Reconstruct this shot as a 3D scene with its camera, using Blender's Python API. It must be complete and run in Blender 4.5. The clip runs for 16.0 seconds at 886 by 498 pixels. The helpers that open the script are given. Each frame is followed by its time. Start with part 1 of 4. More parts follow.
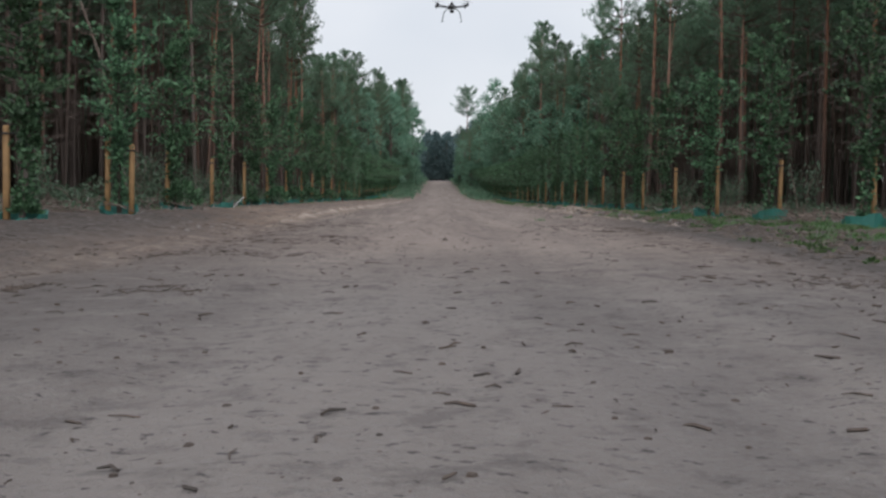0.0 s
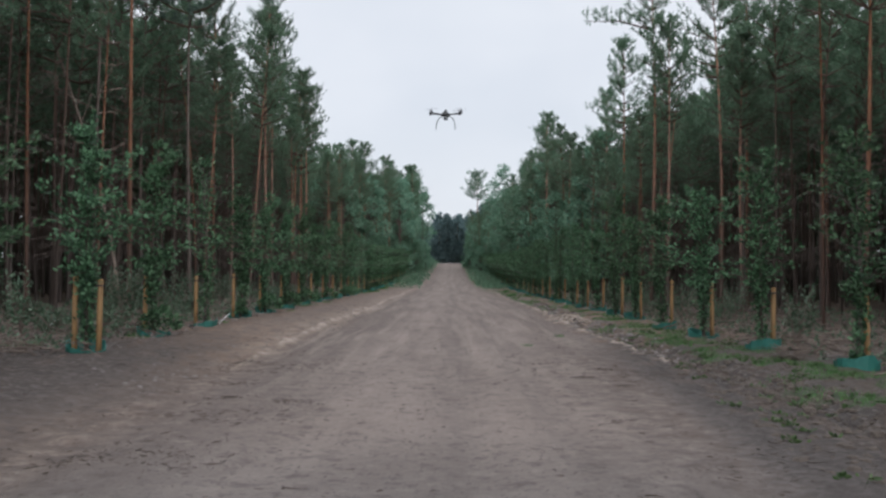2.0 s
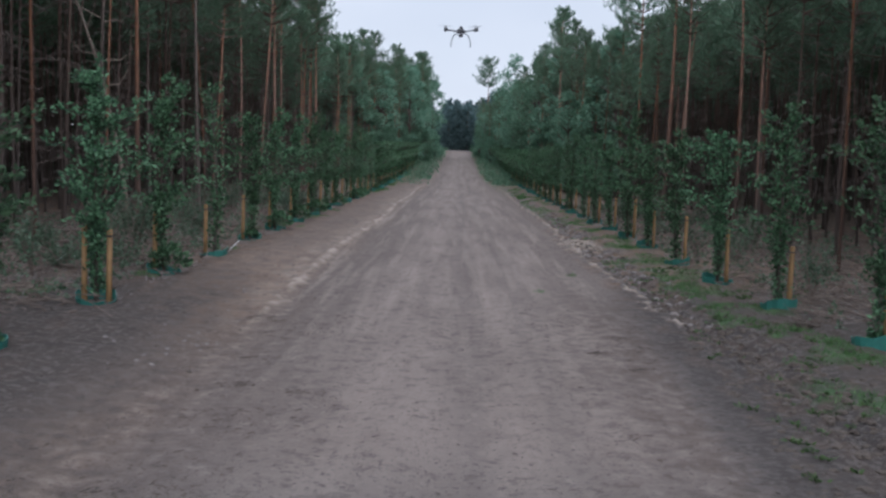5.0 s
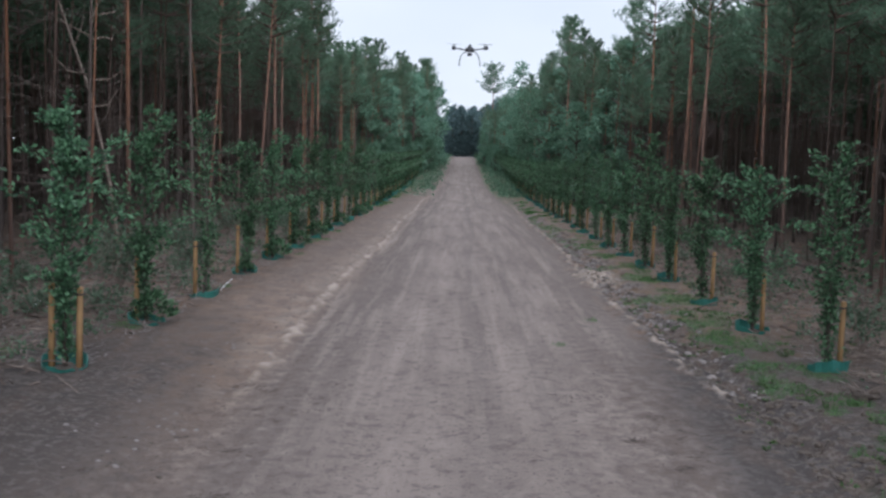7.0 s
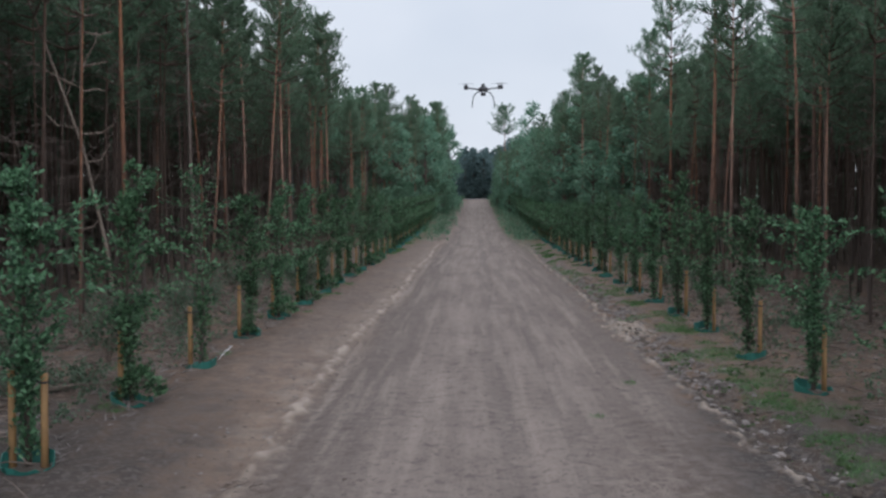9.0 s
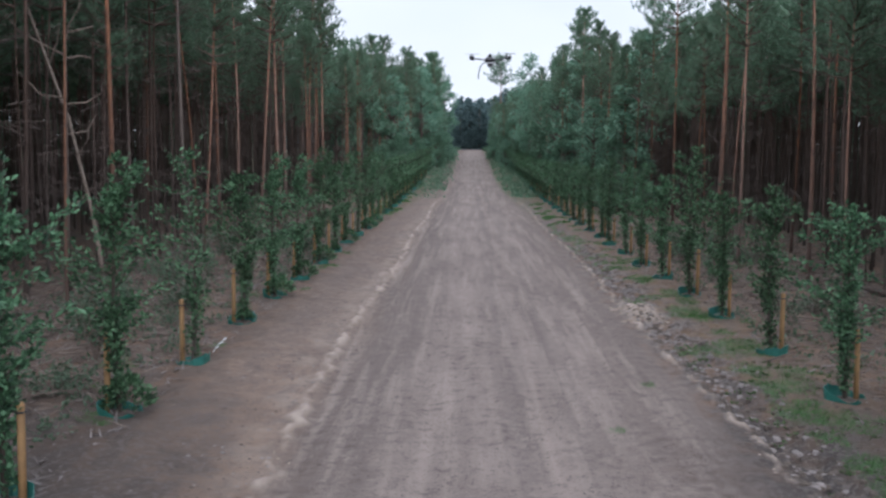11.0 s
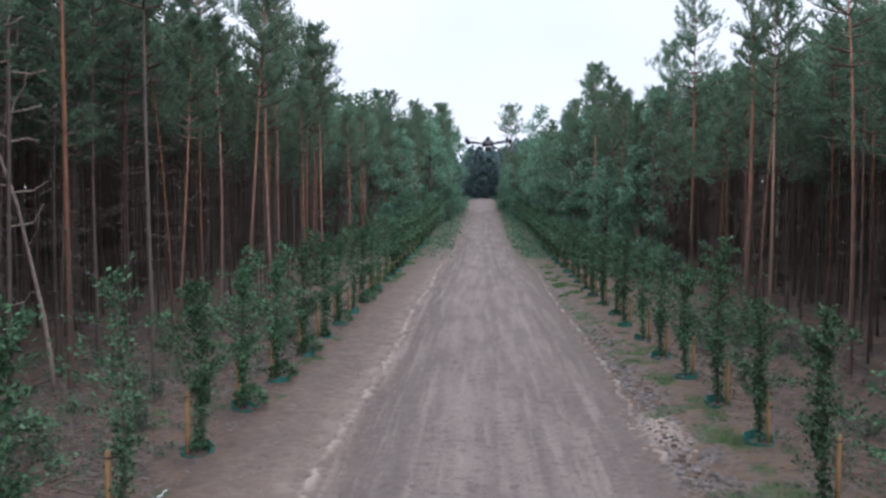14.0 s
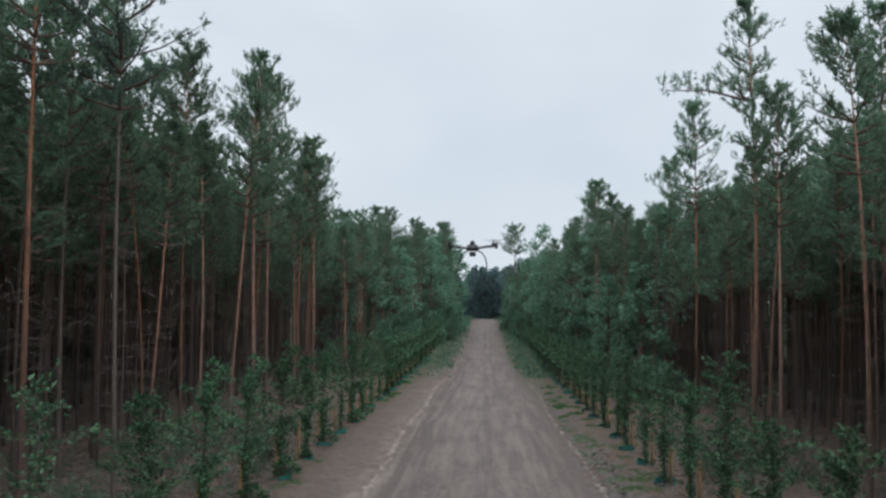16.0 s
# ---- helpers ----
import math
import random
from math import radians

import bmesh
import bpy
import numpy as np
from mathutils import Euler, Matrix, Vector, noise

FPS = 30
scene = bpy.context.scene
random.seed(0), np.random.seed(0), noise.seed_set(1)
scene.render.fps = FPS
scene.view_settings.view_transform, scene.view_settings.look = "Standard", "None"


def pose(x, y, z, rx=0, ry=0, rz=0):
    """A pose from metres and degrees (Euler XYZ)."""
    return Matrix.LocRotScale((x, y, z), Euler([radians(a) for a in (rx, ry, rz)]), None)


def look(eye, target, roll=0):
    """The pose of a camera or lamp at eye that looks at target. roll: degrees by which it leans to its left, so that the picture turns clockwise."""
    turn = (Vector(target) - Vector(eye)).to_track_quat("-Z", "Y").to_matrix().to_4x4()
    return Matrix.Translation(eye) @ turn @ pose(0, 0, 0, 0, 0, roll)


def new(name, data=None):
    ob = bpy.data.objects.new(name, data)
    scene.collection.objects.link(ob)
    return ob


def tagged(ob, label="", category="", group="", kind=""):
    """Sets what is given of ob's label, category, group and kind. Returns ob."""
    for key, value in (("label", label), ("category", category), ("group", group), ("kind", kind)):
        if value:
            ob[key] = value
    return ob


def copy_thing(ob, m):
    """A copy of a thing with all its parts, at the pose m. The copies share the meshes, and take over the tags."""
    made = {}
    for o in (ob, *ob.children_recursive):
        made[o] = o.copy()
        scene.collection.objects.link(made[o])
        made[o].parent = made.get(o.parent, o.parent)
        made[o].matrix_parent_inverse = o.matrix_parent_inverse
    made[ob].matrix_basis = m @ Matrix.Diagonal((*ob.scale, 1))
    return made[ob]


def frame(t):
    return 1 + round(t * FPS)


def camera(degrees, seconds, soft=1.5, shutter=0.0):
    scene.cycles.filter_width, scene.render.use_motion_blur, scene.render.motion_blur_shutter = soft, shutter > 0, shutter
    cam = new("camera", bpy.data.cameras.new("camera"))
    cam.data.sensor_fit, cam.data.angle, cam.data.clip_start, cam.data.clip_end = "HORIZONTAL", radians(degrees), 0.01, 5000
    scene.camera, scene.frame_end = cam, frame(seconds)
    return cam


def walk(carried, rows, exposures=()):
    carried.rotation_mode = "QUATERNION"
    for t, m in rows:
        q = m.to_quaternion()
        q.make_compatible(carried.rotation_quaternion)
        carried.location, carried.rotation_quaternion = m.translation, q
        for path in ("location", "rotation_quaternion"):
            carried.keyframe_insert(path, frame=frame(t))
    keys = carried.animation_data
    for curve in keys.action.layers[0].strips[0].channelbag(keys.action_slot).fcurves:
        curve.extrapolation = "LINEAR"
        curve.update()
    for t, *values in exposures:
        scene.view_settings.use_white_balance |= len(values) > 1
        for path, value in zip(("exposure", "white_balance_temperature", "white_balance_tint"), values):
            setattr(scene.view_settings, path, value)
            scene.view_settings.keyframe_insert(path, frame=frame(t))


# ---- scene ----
cam = camera(48, 16.0, soft=2.6)
PATH = [
    (0, pose(-0.349, -10.306, 0.562, 86.943, -0.508, -0.383)),
    (0.2, pose(-0.299, -10.300, 0.672, 85.917, -0.339, -0.646)),
    (0.5, pose(-0.224, -10.292, 0.840, 85.466, 0.745, -1.155)),
    (0.7, pose(-0.147, -10.243, 0.850, 84.388, 1.055, -1.051)),
    (1, pose(-0.031, -10.170, 0.866, 83.643, -0.739, -0.544)),
    (1.2, pose(0.053, -10.060, 0.955, 84.571, -1.588, 0.000)),
    (1.5, pose(0.181, -9.897, 1.089, 86.387, -0.878, 0.452)),
    (1.7, pose(0.239, -9.792, 1.299, 86.513, -0.435, 0.611)),
    (2, pose(0.325, -9.635, 1.614, 91.469, -0.249, 0.391)),
    (2.2, pose(0.393, -9.583, 1.780, 89.091, -0.569, 0.663)),
    (2.5, pose(0.494, -9.508, 2.030, 86.533, 0.258, 0.381)),
    (2.7, pose(0.553, -9.494, 2.103, 87.893, -3.667, 0.359)),
    (3, pose(0.642, -9.475, 2.211, 88.136, -3.688, 0.238)),
    (3.2, pose(0.636, -9.481, 2.222, 87.269, -5.483, 0.558)),
    (3.5, pose(0.627, -9.491, 2.237, 86.243, -4.692, 0.833)),
    (3.7, pose(0.561, -9.495, 2.371, 85.138, -2.958, 0.829)),
    (4, pose(0.461, -9.503, 2.571, 84.892, -1.092, 0.617)),
    (6.5, pose(-0.030, -7.847, 3.505, 84.043, -2.151, 1.386)),
    (6.8, pose(-0.012, -7.419, 3.640, 83.962, -1.234, 1.104)),
    (7, pose(-0.001, -7.134, 3.731, 84.899, -1.492, 1.095)),
    (7.2, pose(-0.016, -6.838, 3.808, 85.257, -1.003, 1.261)),
    (7.5, pose(-0.037, -6.394, 3.922, 87.213, 1.067, 1.287)),
    (7.7, pose(-0.020, -6.158, 3.917, 90.422, -2.418, 1.125)),
    (8, pose(0.003, -5.804, 3.908, 89.191, -1.719, 1.624)),
    (8.2, pose(-0.019, -5.570, 3.869, 88.046, -1.106, 1.879)),
    (8.5, pose(-0.053, -5.218, 3.809, 87.302, -0.015, 2.490)),
    (8.7, pose(-0.077, -5.057, 3.843, 87.165, -1.335, 2.199)),
    (9, pose(-0.114, -4.814, 3.895, 87.319, 0.277, 1.836)),
    (9.2, pose(-0.128, -4.630, 3.931, 86.355, -1.134, 1.887)),
    (11.3, pose(-0.482, -3.118, 4.854, 84.322, 0.544, 1.231)),
    (11.5, pose(-0.490, -2.875, 4.903, 84.822, 1.287, 1.338)),
    (11.7, pose(-0.513, -2.640, 4.934, 83.817, 0.946, 1.793)),
    (12, pose(-0.549, -2.286, 4.981, 84.026, 1.128, 2.144)),
    (12.2, pose(-0.534, -2.039, 5.125, 84.376, 1.329, 2.177)),
    (12.5, pose(-0.513, -1.666, 5.340, 86.560, 2.203, 1.869)),
    (12.7, pose(-0.501, -1.401, 5.440, 85.618, 1.284, 2.101)),
    (13, pose(-0.483, -1.003, 5.590, 85.533, 1.745, 1.762)),
    (13.2, pose(-0.399, -0.706, 5.709, 84.933, 1.269, 2.082)),
    (13.5, pose(-0.275, -0.259, 5.888, 85.094, 1.278, 2.101)),
    (13.7, pose(-0.171, 0.028, 5.956, 85.490, 1.892, 2.078)),
    (14, pose(-0.015, 0.459, 6.058, 86.876, 0.071, 2.209)),
    (14.2, pose(0.076, 0.733, 6.107, 87.535, 0.025, 2.317)),
    (14.5, pose(0.214, 1.144, 6.181, 87.952, -0.791, 2.415)),
    (14.7, pose(0.286, 1.395, 6.185, 88.133, -0.292, 2.427)),
    (15, pose(0.394, 1.769, 6.190, 87.522, -3.007, 2.335)),
    (15.2, pose(0.420, 1.935, 6.079, 88.931, -2.128, 2.262)),
    (15.5, pose(0.459, 2.183, 5.913, 92.340, -0.839, 2.291)),
    (15.7, pose(0.470, 2.272, 5.850, 92.793, -0.522, 2.434)),
    (16, pose(0.488, 2.406, 5.756, 93.825, -0.393, 2.498)),
]
walk(cam, PATH, [(0, -0.17, 5960, 13), (1.0, -0.22, 5900, 13), (1.5, -0.18, 5990, 13), (2.0, -0.17, 5870, 13), (2.5, -0.25, 5870, 14), (4.0, -0.29, 5480, 15), (7.0, -0.01, 5530, 14), (7.8, -0.06, 5660, 14), (9.2, -0.26, 5680, 13), (11.5, 0.16, 5510, 16), (12.6, 0.15, 5500, 16), (14.5, 0.18, 5560, 17), (15.0, 0.02, 5740, 15), (15.5, -0.1, 5940, 14), (16.0, -0.3, 5680, 9)])

# ---------------------------------------------------------------- light
SUN_ELEV, SUN_TURN = radians(30), radians(168)
world = bpy.data.worlds.new("evening_sky")
scene.world = world
world.use_nodes = True
wn, wl = world.node_tree.nodes, world.node_tree.links
wn.clear()
sky = wn.new("ShaderNodeTexSky")
sky.sky_type, sky.sun_disc = "NISHITA", False
sky.sun_elevation, sky.sun_rotation = SUN_ELEV, SUN_TURN
sky.air_density, sky.dust_density = 1.0, 3.0
coords = wn.new("ShaderNodeTexCoord")
stretch = wn.new("ShaderNodeMapping")
stretch.inputs["Scale"].default_value = (1.0, 1.0, 1.8)
cloud = wn.new("ShaderNodeTexNoise")
cloud.inputs["Scale"].default_value, cloud.inputs["Detail"].default_value = 2.4, 4.0
cover = wn.new("ShaderNodeMapRange")
for socket, value in (("From Min", 0.36), ("From Max", 0.62), ("To Min", 0.82), ("To Max", 1.0)):
    cover.inputs[socket].default_value = value
grey = wn.new("ShaderNodeRGB")
grey.outputs[0].default_value = (10.1, 10.1, 9.7, 1)
blend = wn.new("ShaderNodeMix")
blend.data_type = "RGBA"
back = wn.new("ShaderNodeBackground")
back.inputs["Strength"].default_value = 0.1
wout = wn.new("ShaderNodeOutputWorld")
wl.new(coords.outputs["Generated"], stretch.inputs["Vector"])
wl.new(stretch.outputs["Vector"], cloud.inputs["Vector"])
wl.new(cloud.outputs["Fac"], cover.inputs["Value"])
wl.new(cover.outputs["Result"], blend.inputs["Factor"])
wl.new(sky.outputs["Color"], blend.inputs["A"])
wl.new(grey.outputs[0], blend.inputs["B"])
height = wn.new("ShaderNodeSeparateXYZ")
wl.new(coords.outputs["Generated"], height.inputs["Vector"])
dome = wn.new("ShaderNodeMapRange")
dome.interpolation_type = "SMOOTHSTEP"
for socket, value in (("From Min", 0.28), ("From Max", 1.0), ("To Min", 0.96), ("To Max", 2.48)):
    dome.inputs[socket].default_value = value
wl.new(height.outputs["Z"], dome.inputs["Value"])
lift = wn.new("ShaderNodeVectorMath")
lift.operation = "SCALE"
wl.new(blend.outputs["Result"], lift.inputs[0])
wl.new(dome.outputs["Result"], lift.inputs["Scale"])
wl.new(lift.outputs["Vector"], back.inputs["Color"])
wl.new(back.outputs["Background"], wout.inputs["Surface"])

sun_data = bpy.data.lights.new("sun", "SUN")
sun_data.energy, sun_data.angle, sun_data.color = 1.5, radians(30), (1.0, 0.97, 0.92)
sun_lamp = new("sun", sun_data)
sun_lamp.matrix_world = look((0, 0, 60), (30 * math.sin(SUN_TURN) * -1, 30 * math.cos(SUN_TURN) * -1, 60 - 30 * math.tan(SUN_ELEV)))


# ---------------------------------------------------------------- materials
def material(name):
    m = bpy.data.materials.new(name)
    m.use_nodes = True
    return m, m.node_tree.nodes, m.node_tree.links, m.node_tree.nodes["Principled BSDF"]


def mix_rgb(nodes, links, fac, a, b, mode="MIX"):
    n = nodes.new("ShaderNodeMix")
    n.data_type, n.blend_type = "RGBA", mode
    for socket, v in (("Factor", fac), ("A", a), ("B", b)):
        if isinstance(v, bpy.types.NodeSocket):
            links.new(v, n.inputs[socket])
        elif socket == "Factor":
            n.inputs[socket].default_value = v
        else:
            n.inputs[socket].default_value = (*v, 1)
    return n.outputs["Result"]


def noise_tex(nodes, links, vector, scale, detail=4.0, rough=0.55):
    n = nodes.new("ShaderNodeTexNoise")
    n.inputs["Scale"].default_value, n.inputs["Detail"].default_value = scale, detail
    n.inputs["Roughness"].default_value = rough
    links.new(vector, n.inputs["Vector"])
    return n.outputs["Fac"]


def ramp(nodes, links, value, stops):
    n = nodes.new("ShaderNodeValToRGB")
    while len(n.color_ramp.elements) < len(stops):
        n.color_ramp.elements.new(0.5)
    for e, (p, c) in zip(n.color_ramp.elements, stops):
        e.position, e.color = p, (*c, 1)
    links.new(value, n.inputs["Fac"])
    return n.outputs["Color"]


def span(nodes, links, value, lo, hi, to_lo=0.0, to_hi=1.0):
    n = nodes.new("ShaderNodeMapRange")
    for socket, v in (("From Min", lo), ("From Max", hi), ("To Min", to_lo), ("To Max", to_hi)):
        n.inputs[socket].default_value = v
    links.new(value, n.inputs["Value"])
    return n.outputs["Result"]


def bump(nodes, links, shader, height, strength, distance):
    n = nodes.new("ShaderNodeBump")
    n.inputs["Strength"].default_value, n.inputs["Distance"].default_value = strength, distance
    links.new(height, n.inputs["Height"])
    links.new(n.outputs["Normal"], shader.inputs["Normal"])


def simple(name, colour, other, scale, rough=0.8, metal=0.0, relief=0.3, depth=0.01):
    """Two colours mixed by a coarse and a fine noise, with relief."""
    m, n, l, s = material(name)
    tc = n.new("ShaderNodeTexCoord")
    coarse = noise_tex(n, l, tc.outputs["Object"], scale, 3)
    fine = noise_tex(n, l, tc.outputs["Object"], scale * 7, 4)
    c = mix_rgb(n, l, span(n, l, coarse, 0.35, 0.65), colour, other)
    c = mix_rgb(n, l, span(n, l, fine, 0.3, 0.8, 0.0, 0.5), c, [0.6 * v for v in colour])
    l.new(c, s.inputs["Base Color"])
    s.inputs["Roughness"].default_value, s.inputs["Metallic"].default_value = rough, metal
    bump(n, l, s, fine, relief, depth)
    return m


def leafy(name, dark, mid, light, glow=0.25, rough=0.55):
    """Leaves: colour varies by tree and by leaf; some light passes through."""
    m, n, l, s = material(name)
    info, geo = n.new("ShaderNodeObjectInfo"), n.new("ShaderNodeNewGeometry")
    c = ramp(n, l, geo.outputs["Random Per Island"], [(0.0, dark), (0.55, mid), (1.0, light)])
    hsv = n.new("ShaderNodeHueSaturation")
    l.new(c, hsv.inputs["Color"])
    l.new(span(n, l, info.outputs["Random"], 0, 1, 0.72, 1.25), hsv.inputs["Value"])
    l.new(span(n, l, info.outputs["Random"], 0, 1, 0.485, 0.515), hsv.inputs["Hue"])
    l.new(hsv.outputs["Color"], s.inputs["Base Color"])
    s.inputs["Roughness"].default_value = rough
    s.inputs["Specular IOR Level"].default_value = 0.3
    trans, mixer = n.new("ShaderNodeBsdfTranslucent"), n.new("ShaderNodeMixShader")
    l.new(hsv.outputs["Color"], trans.inputs["Color"])
    mixer.inputs["Fac"].default_value = glow
    l.new(s.outputs["BSDF"], mixer.inputs[1])
    l.new(trans.outputs["BSDF"], mixer.inputs[2])
    l.new(mixer.outputs["Shader"], n["Material Output"].inputs["Surface"])
    return m


def bark_material(name, low, high, scale, turn=(1.0, 6.0)):
    """Bark: plates stretched along the stem; colour changes up the stem."""
    m, n, l, s = material(name)
    tc, mp, sep = n.new("ShaderNodeTexCoord"), n.new("ShaderNodeMapping"), n.new("ShaderNodeSeparateXYZ")
    mp.inputs["Scale"].default_value = (1, 1, 0.25)
    l.new(tc.outputs["Object"], mp.inputs["Vector"])
    l.new(tc.outputs["Object"], sep.inputs["Vector"])
    plates = noise_tex(n, l, mp.outputs["Vector"], scale, 5, 0.65)
    coarse = noise_tex(n, l, tc.outputs["Object"], 1.1, 3)
    info = n.new("ShaderNodeObjectInfo")
    c = mix_rgb(n, l, span(n, l, sep.outputs["Z"], turn[0], turn[1]), low, high)
    c = mix_rgb(n, l, span(n, l, plates, 0.35, 0.7, 0.0, 0.75), c, (0.055, 0.038, 0.03))
    c = mix_rgb(n, l, span(n, l, coarse, 0.5, 0.8, 0.0, 0.2), c, (0.14, 0.11, 0.085))
    hsv = n.new("ShaderNodeHueSaturation")
    l.new(c, hsv.inputs["Color"])
    l.new(span(n, l, info.outputs["Random"], 0, 1, 0.6, 1.25), hsv.inputs["Value"])
    l.new(span(n, l, info.outputs["Random"], 0, 1, 1.15, 0.75), hsv.inputs["Saturation"])
    l.new(hsv.outputs["Color"], s.inputs["Base Color"])
    s.inputs["Roughness"].default_value = 0.9
    bump(n, l, s, plates, 0.6, 0.02)
    return m


def ground_material():
    """Sand track between crusted edges, dug soil and grass beside it, needle litter under the trees."""
    m, n, l, s = material("sandy_ground")
    geo, sep = n.new("ShaderNodeNewGeometry"), n.new("ShaderNodeSeparateXYZ")
    pos = geo.outputs["Position"]
    l.new(pos, sep.inputs["Vector"])

    def drawn_out(sx, sy):
        k = n.new("ShaderNodeMapping")
        k.inputs["Scale"].default_value = (sx, sy, 1)
        l.new(pos, k.inputs["Vector"])
        return k.outputs["Vector"]

    def times(a, b):
        k = n.new("ShaderNodeMath")
        k.operation = "MULTIPLY"
        l.new(a, k.inputs[0])
        l.new(b, k.inputs[1])
        return k.outputs[0]

    wide = noise_tex(n, l, drawn_out(1.0, 0.45), 0.42, 4)
    mid = noise_tex(n, l, drawn_out(1.0, 0.6), 1.9, 5, 0.62)
    clod = noise_tex(n, l, drawn_out(1.0, 0.95), 3.6, 6, 0.7)
    fine = noise_tex(n, l, drawn_out(0.9, 1.0), 9.5, 5, 0.68)
    speck = noise_tex(n, l, drawn_out(0.8, 1.0), 21.0, 3, 0.6)
    grit = noise_tex(n, l, pos, 48.0, 3, 0.7)
    streak = noise_tex(n, l, drawn_out(1.0, 0.035), 1.7, 5, 0.5)
    ruts = noise_tex(n, l, drawn_out(1.7, 0.07), 1.6, 5, 0.6)
    driven = span(n, l, sep.outputs["Y"], 0, 14, 0.2, 1.0)
    narrow = times(sep.outputs["X"], span(n, l, sep.outputs["Y"], 75, 115, 1.0, 1.28))
    bend = n.new("ShaderNodeMath")
    bend.operation = "MULTIPLY_ADD"
    bend.inputs[1].default_value = 0.5
    l.new(mid, bend.inputs[0])
    l.new(narrow, bend.inputs[2])
    x = bend.outputs[0]
    across = span(n, l, x, -11.75, 12.25)
    u = lambda v: (v + 12) / 24
    c = ramp(n, l, across, [
        (u(-9.0), (0.098, 0.073, 0.058)), (u(-7.2), (0.11, 0.084, 0.068)), (u(-6.1), (0.105, 0.078, 0.062)), (u(-5.2), (0.17, 0.127, 0.098)), (u(-4.4), (0.195, 0.147, 0.114)), (u(-3.5), (0.20, 0.15, 0.115)),
        (u(-2.6), (0.16, 0.128, 0.108)), (u(-1.9), (0.185, 0.15, 0.127)), (u(-1.1), (0.265, 0.217, 0.184)), (u(0.0), (0.25, 0.205, 0.175)), (u(0.45), (0.195, 0.16, 0.138)), (u(0.95), (0.275, 0.225, 0.19)),
        (u(1.35), (0.20, 0.164, 0.14)), (u(1.95), (0.245, 0.20, 0.17)), (u(3.0), (0.19, 0.152, 0.127)), (u(3.9), (0.155, 0.125, 0.106)), (u(4.7), (0.115, 0.096, 0.087)), (u(5.6), (0.135, 0.105, 0.083)), (u(7.0), (0.125, 0.094, 0.072)), (u(8.6), (0.1, 0.076, 0.06))])
    track = times(span(n, l, x, -6.0, -4.9), span(n, l, x, 4.5, 3.9))
    lane = times(span(n, l, x, -3.9, -3.0), span(n, l, x, 4.2, 3.4))
    away = n.new("ShaderNodeMath")
    away.operation = "SUBTRACT"
    away.inputs[0].default_value = 1.0
    l.new(track, away.inputs[1])
    off = away.outputs[0]
    side = n.new("ShaderNodeMath")
    side.operation = "ABSOLUTE"
    l.new(x, side.inputs[0])
    trodden = times(span(n, l, side.outputs[0], 1.6, 3.4), span(n, l, sep.outputs["Y"], 15, 9))
    c = mix_rgb(n, l, times(track, span(n, l, wide, 0.42, 0.62, 0.0, 0.55)), c, (0.14, 0.111, 0.094))
    c = mix_rgb(n, l, times(times(lane, driven), span(n, l, streak, 0.46, 0.64, 0.0, 0.5)), c, (0.14, 0.112, 0.096))
    c = mix_rgb(n, l, times(times(lane, driven), span(n, l, ruts, 0.47, 0.68, 0.0, 0.6)), c, (0.355, 0.295, 0.247))
    c = mix_rgb(n, l, times(track, span(n, l, mid, 0.54, 0.72, 0.0, 0.32)), c, (0.31, 0.252, 0.208))
    c = mix_rgb(n, l, times(track, span(n, l, mid, 0.44, 0.30, 0.0, 0.35)), c, (0.125, 0.096, 0.079))
    c = mix_rgb(n, l, times(trodden, span(n, l, clod, 0.44, 0.62, 0.1, 0.85)), c, (0.082, 0.062, 0.05))
    c = mix_rgb(n, l, times(times(track, span(n, l, wide, 0.38, 0.58, 0.5, 1.0)), span(n, l, clod, 0.54, 0.62, 0.0, 0.8)), c, (0.105, 0.084, 0.073))
    c = mix_rgb(n, l, times(track, span(n, l, clod, 0.44, 0.34, 0.0, 0.45)), c, (0.31, 0.258, 0.22))
    c = mix_rgb(n, l, times(trodden, span(n, l, mid, 0.50, 0.60, 0.0, 0.7)), c, (0.105, 0.078, 0.062))
    tan = times(times(span(n, l, x, -6.0, -4.8), span(n, l, x, -2.9, -3.6)), times(span(n, l, sep.outputs["Y"], 5, 10), span(n, l, sep.outputs["Y"], 24, 11)))
    c = mix_rgb(n, l, times(tan, span(n, l, mid, 0.38, 0.58, 0.1, 0.7)), c, (0.27, 0.182, 0.122))
    c = mix_rgb(n, l, times(span(n, l, mid, 0.35, 0.6, 0.25, 0.8), span(n, l, fine, 0.57, 0.63, 0.0, 0.6)), c, (0.085, 0.069, 0.061))
    c = mix_rgb(n, l, times(track, span(n, l, speck, 0.62, 0.66, 0.0, 0.85)), c, (0.045, 0.036, 0.031))
    c = mix_rgb(n, l, times(track, span(n, l, grit, 0.45, 0.75, 0.0, 0.3)), c, (0.30, 0.272, 0.254))
    c = mix_rgb(n, l, track, c, (0.785, 0.775, 0.79), "MULTIPLY")
    # sand colour darker and bluer where the track begins
    c = mix_rgb(n, l, times(track, span(n, l, sep.outputs["Y"], 1, -5)), c, (0.74, 0.80, 0.85), "MULTIPLY")
    # dug strip, grassy patches and litter beside the track
    creep = n.new("ShaderNodeMath")
    creep.operation = "ADD"
    l.new(x, creep.inputs[0])
    l.new(span(n, l, sep.outputs["Y"], 14, -4, 0.0, 1.25), creep.inputs[1])
    dug = times(span(n, l, creep.outputs[0], 4.1, 4.6), span(n, l, x, 6.2, 5.2))
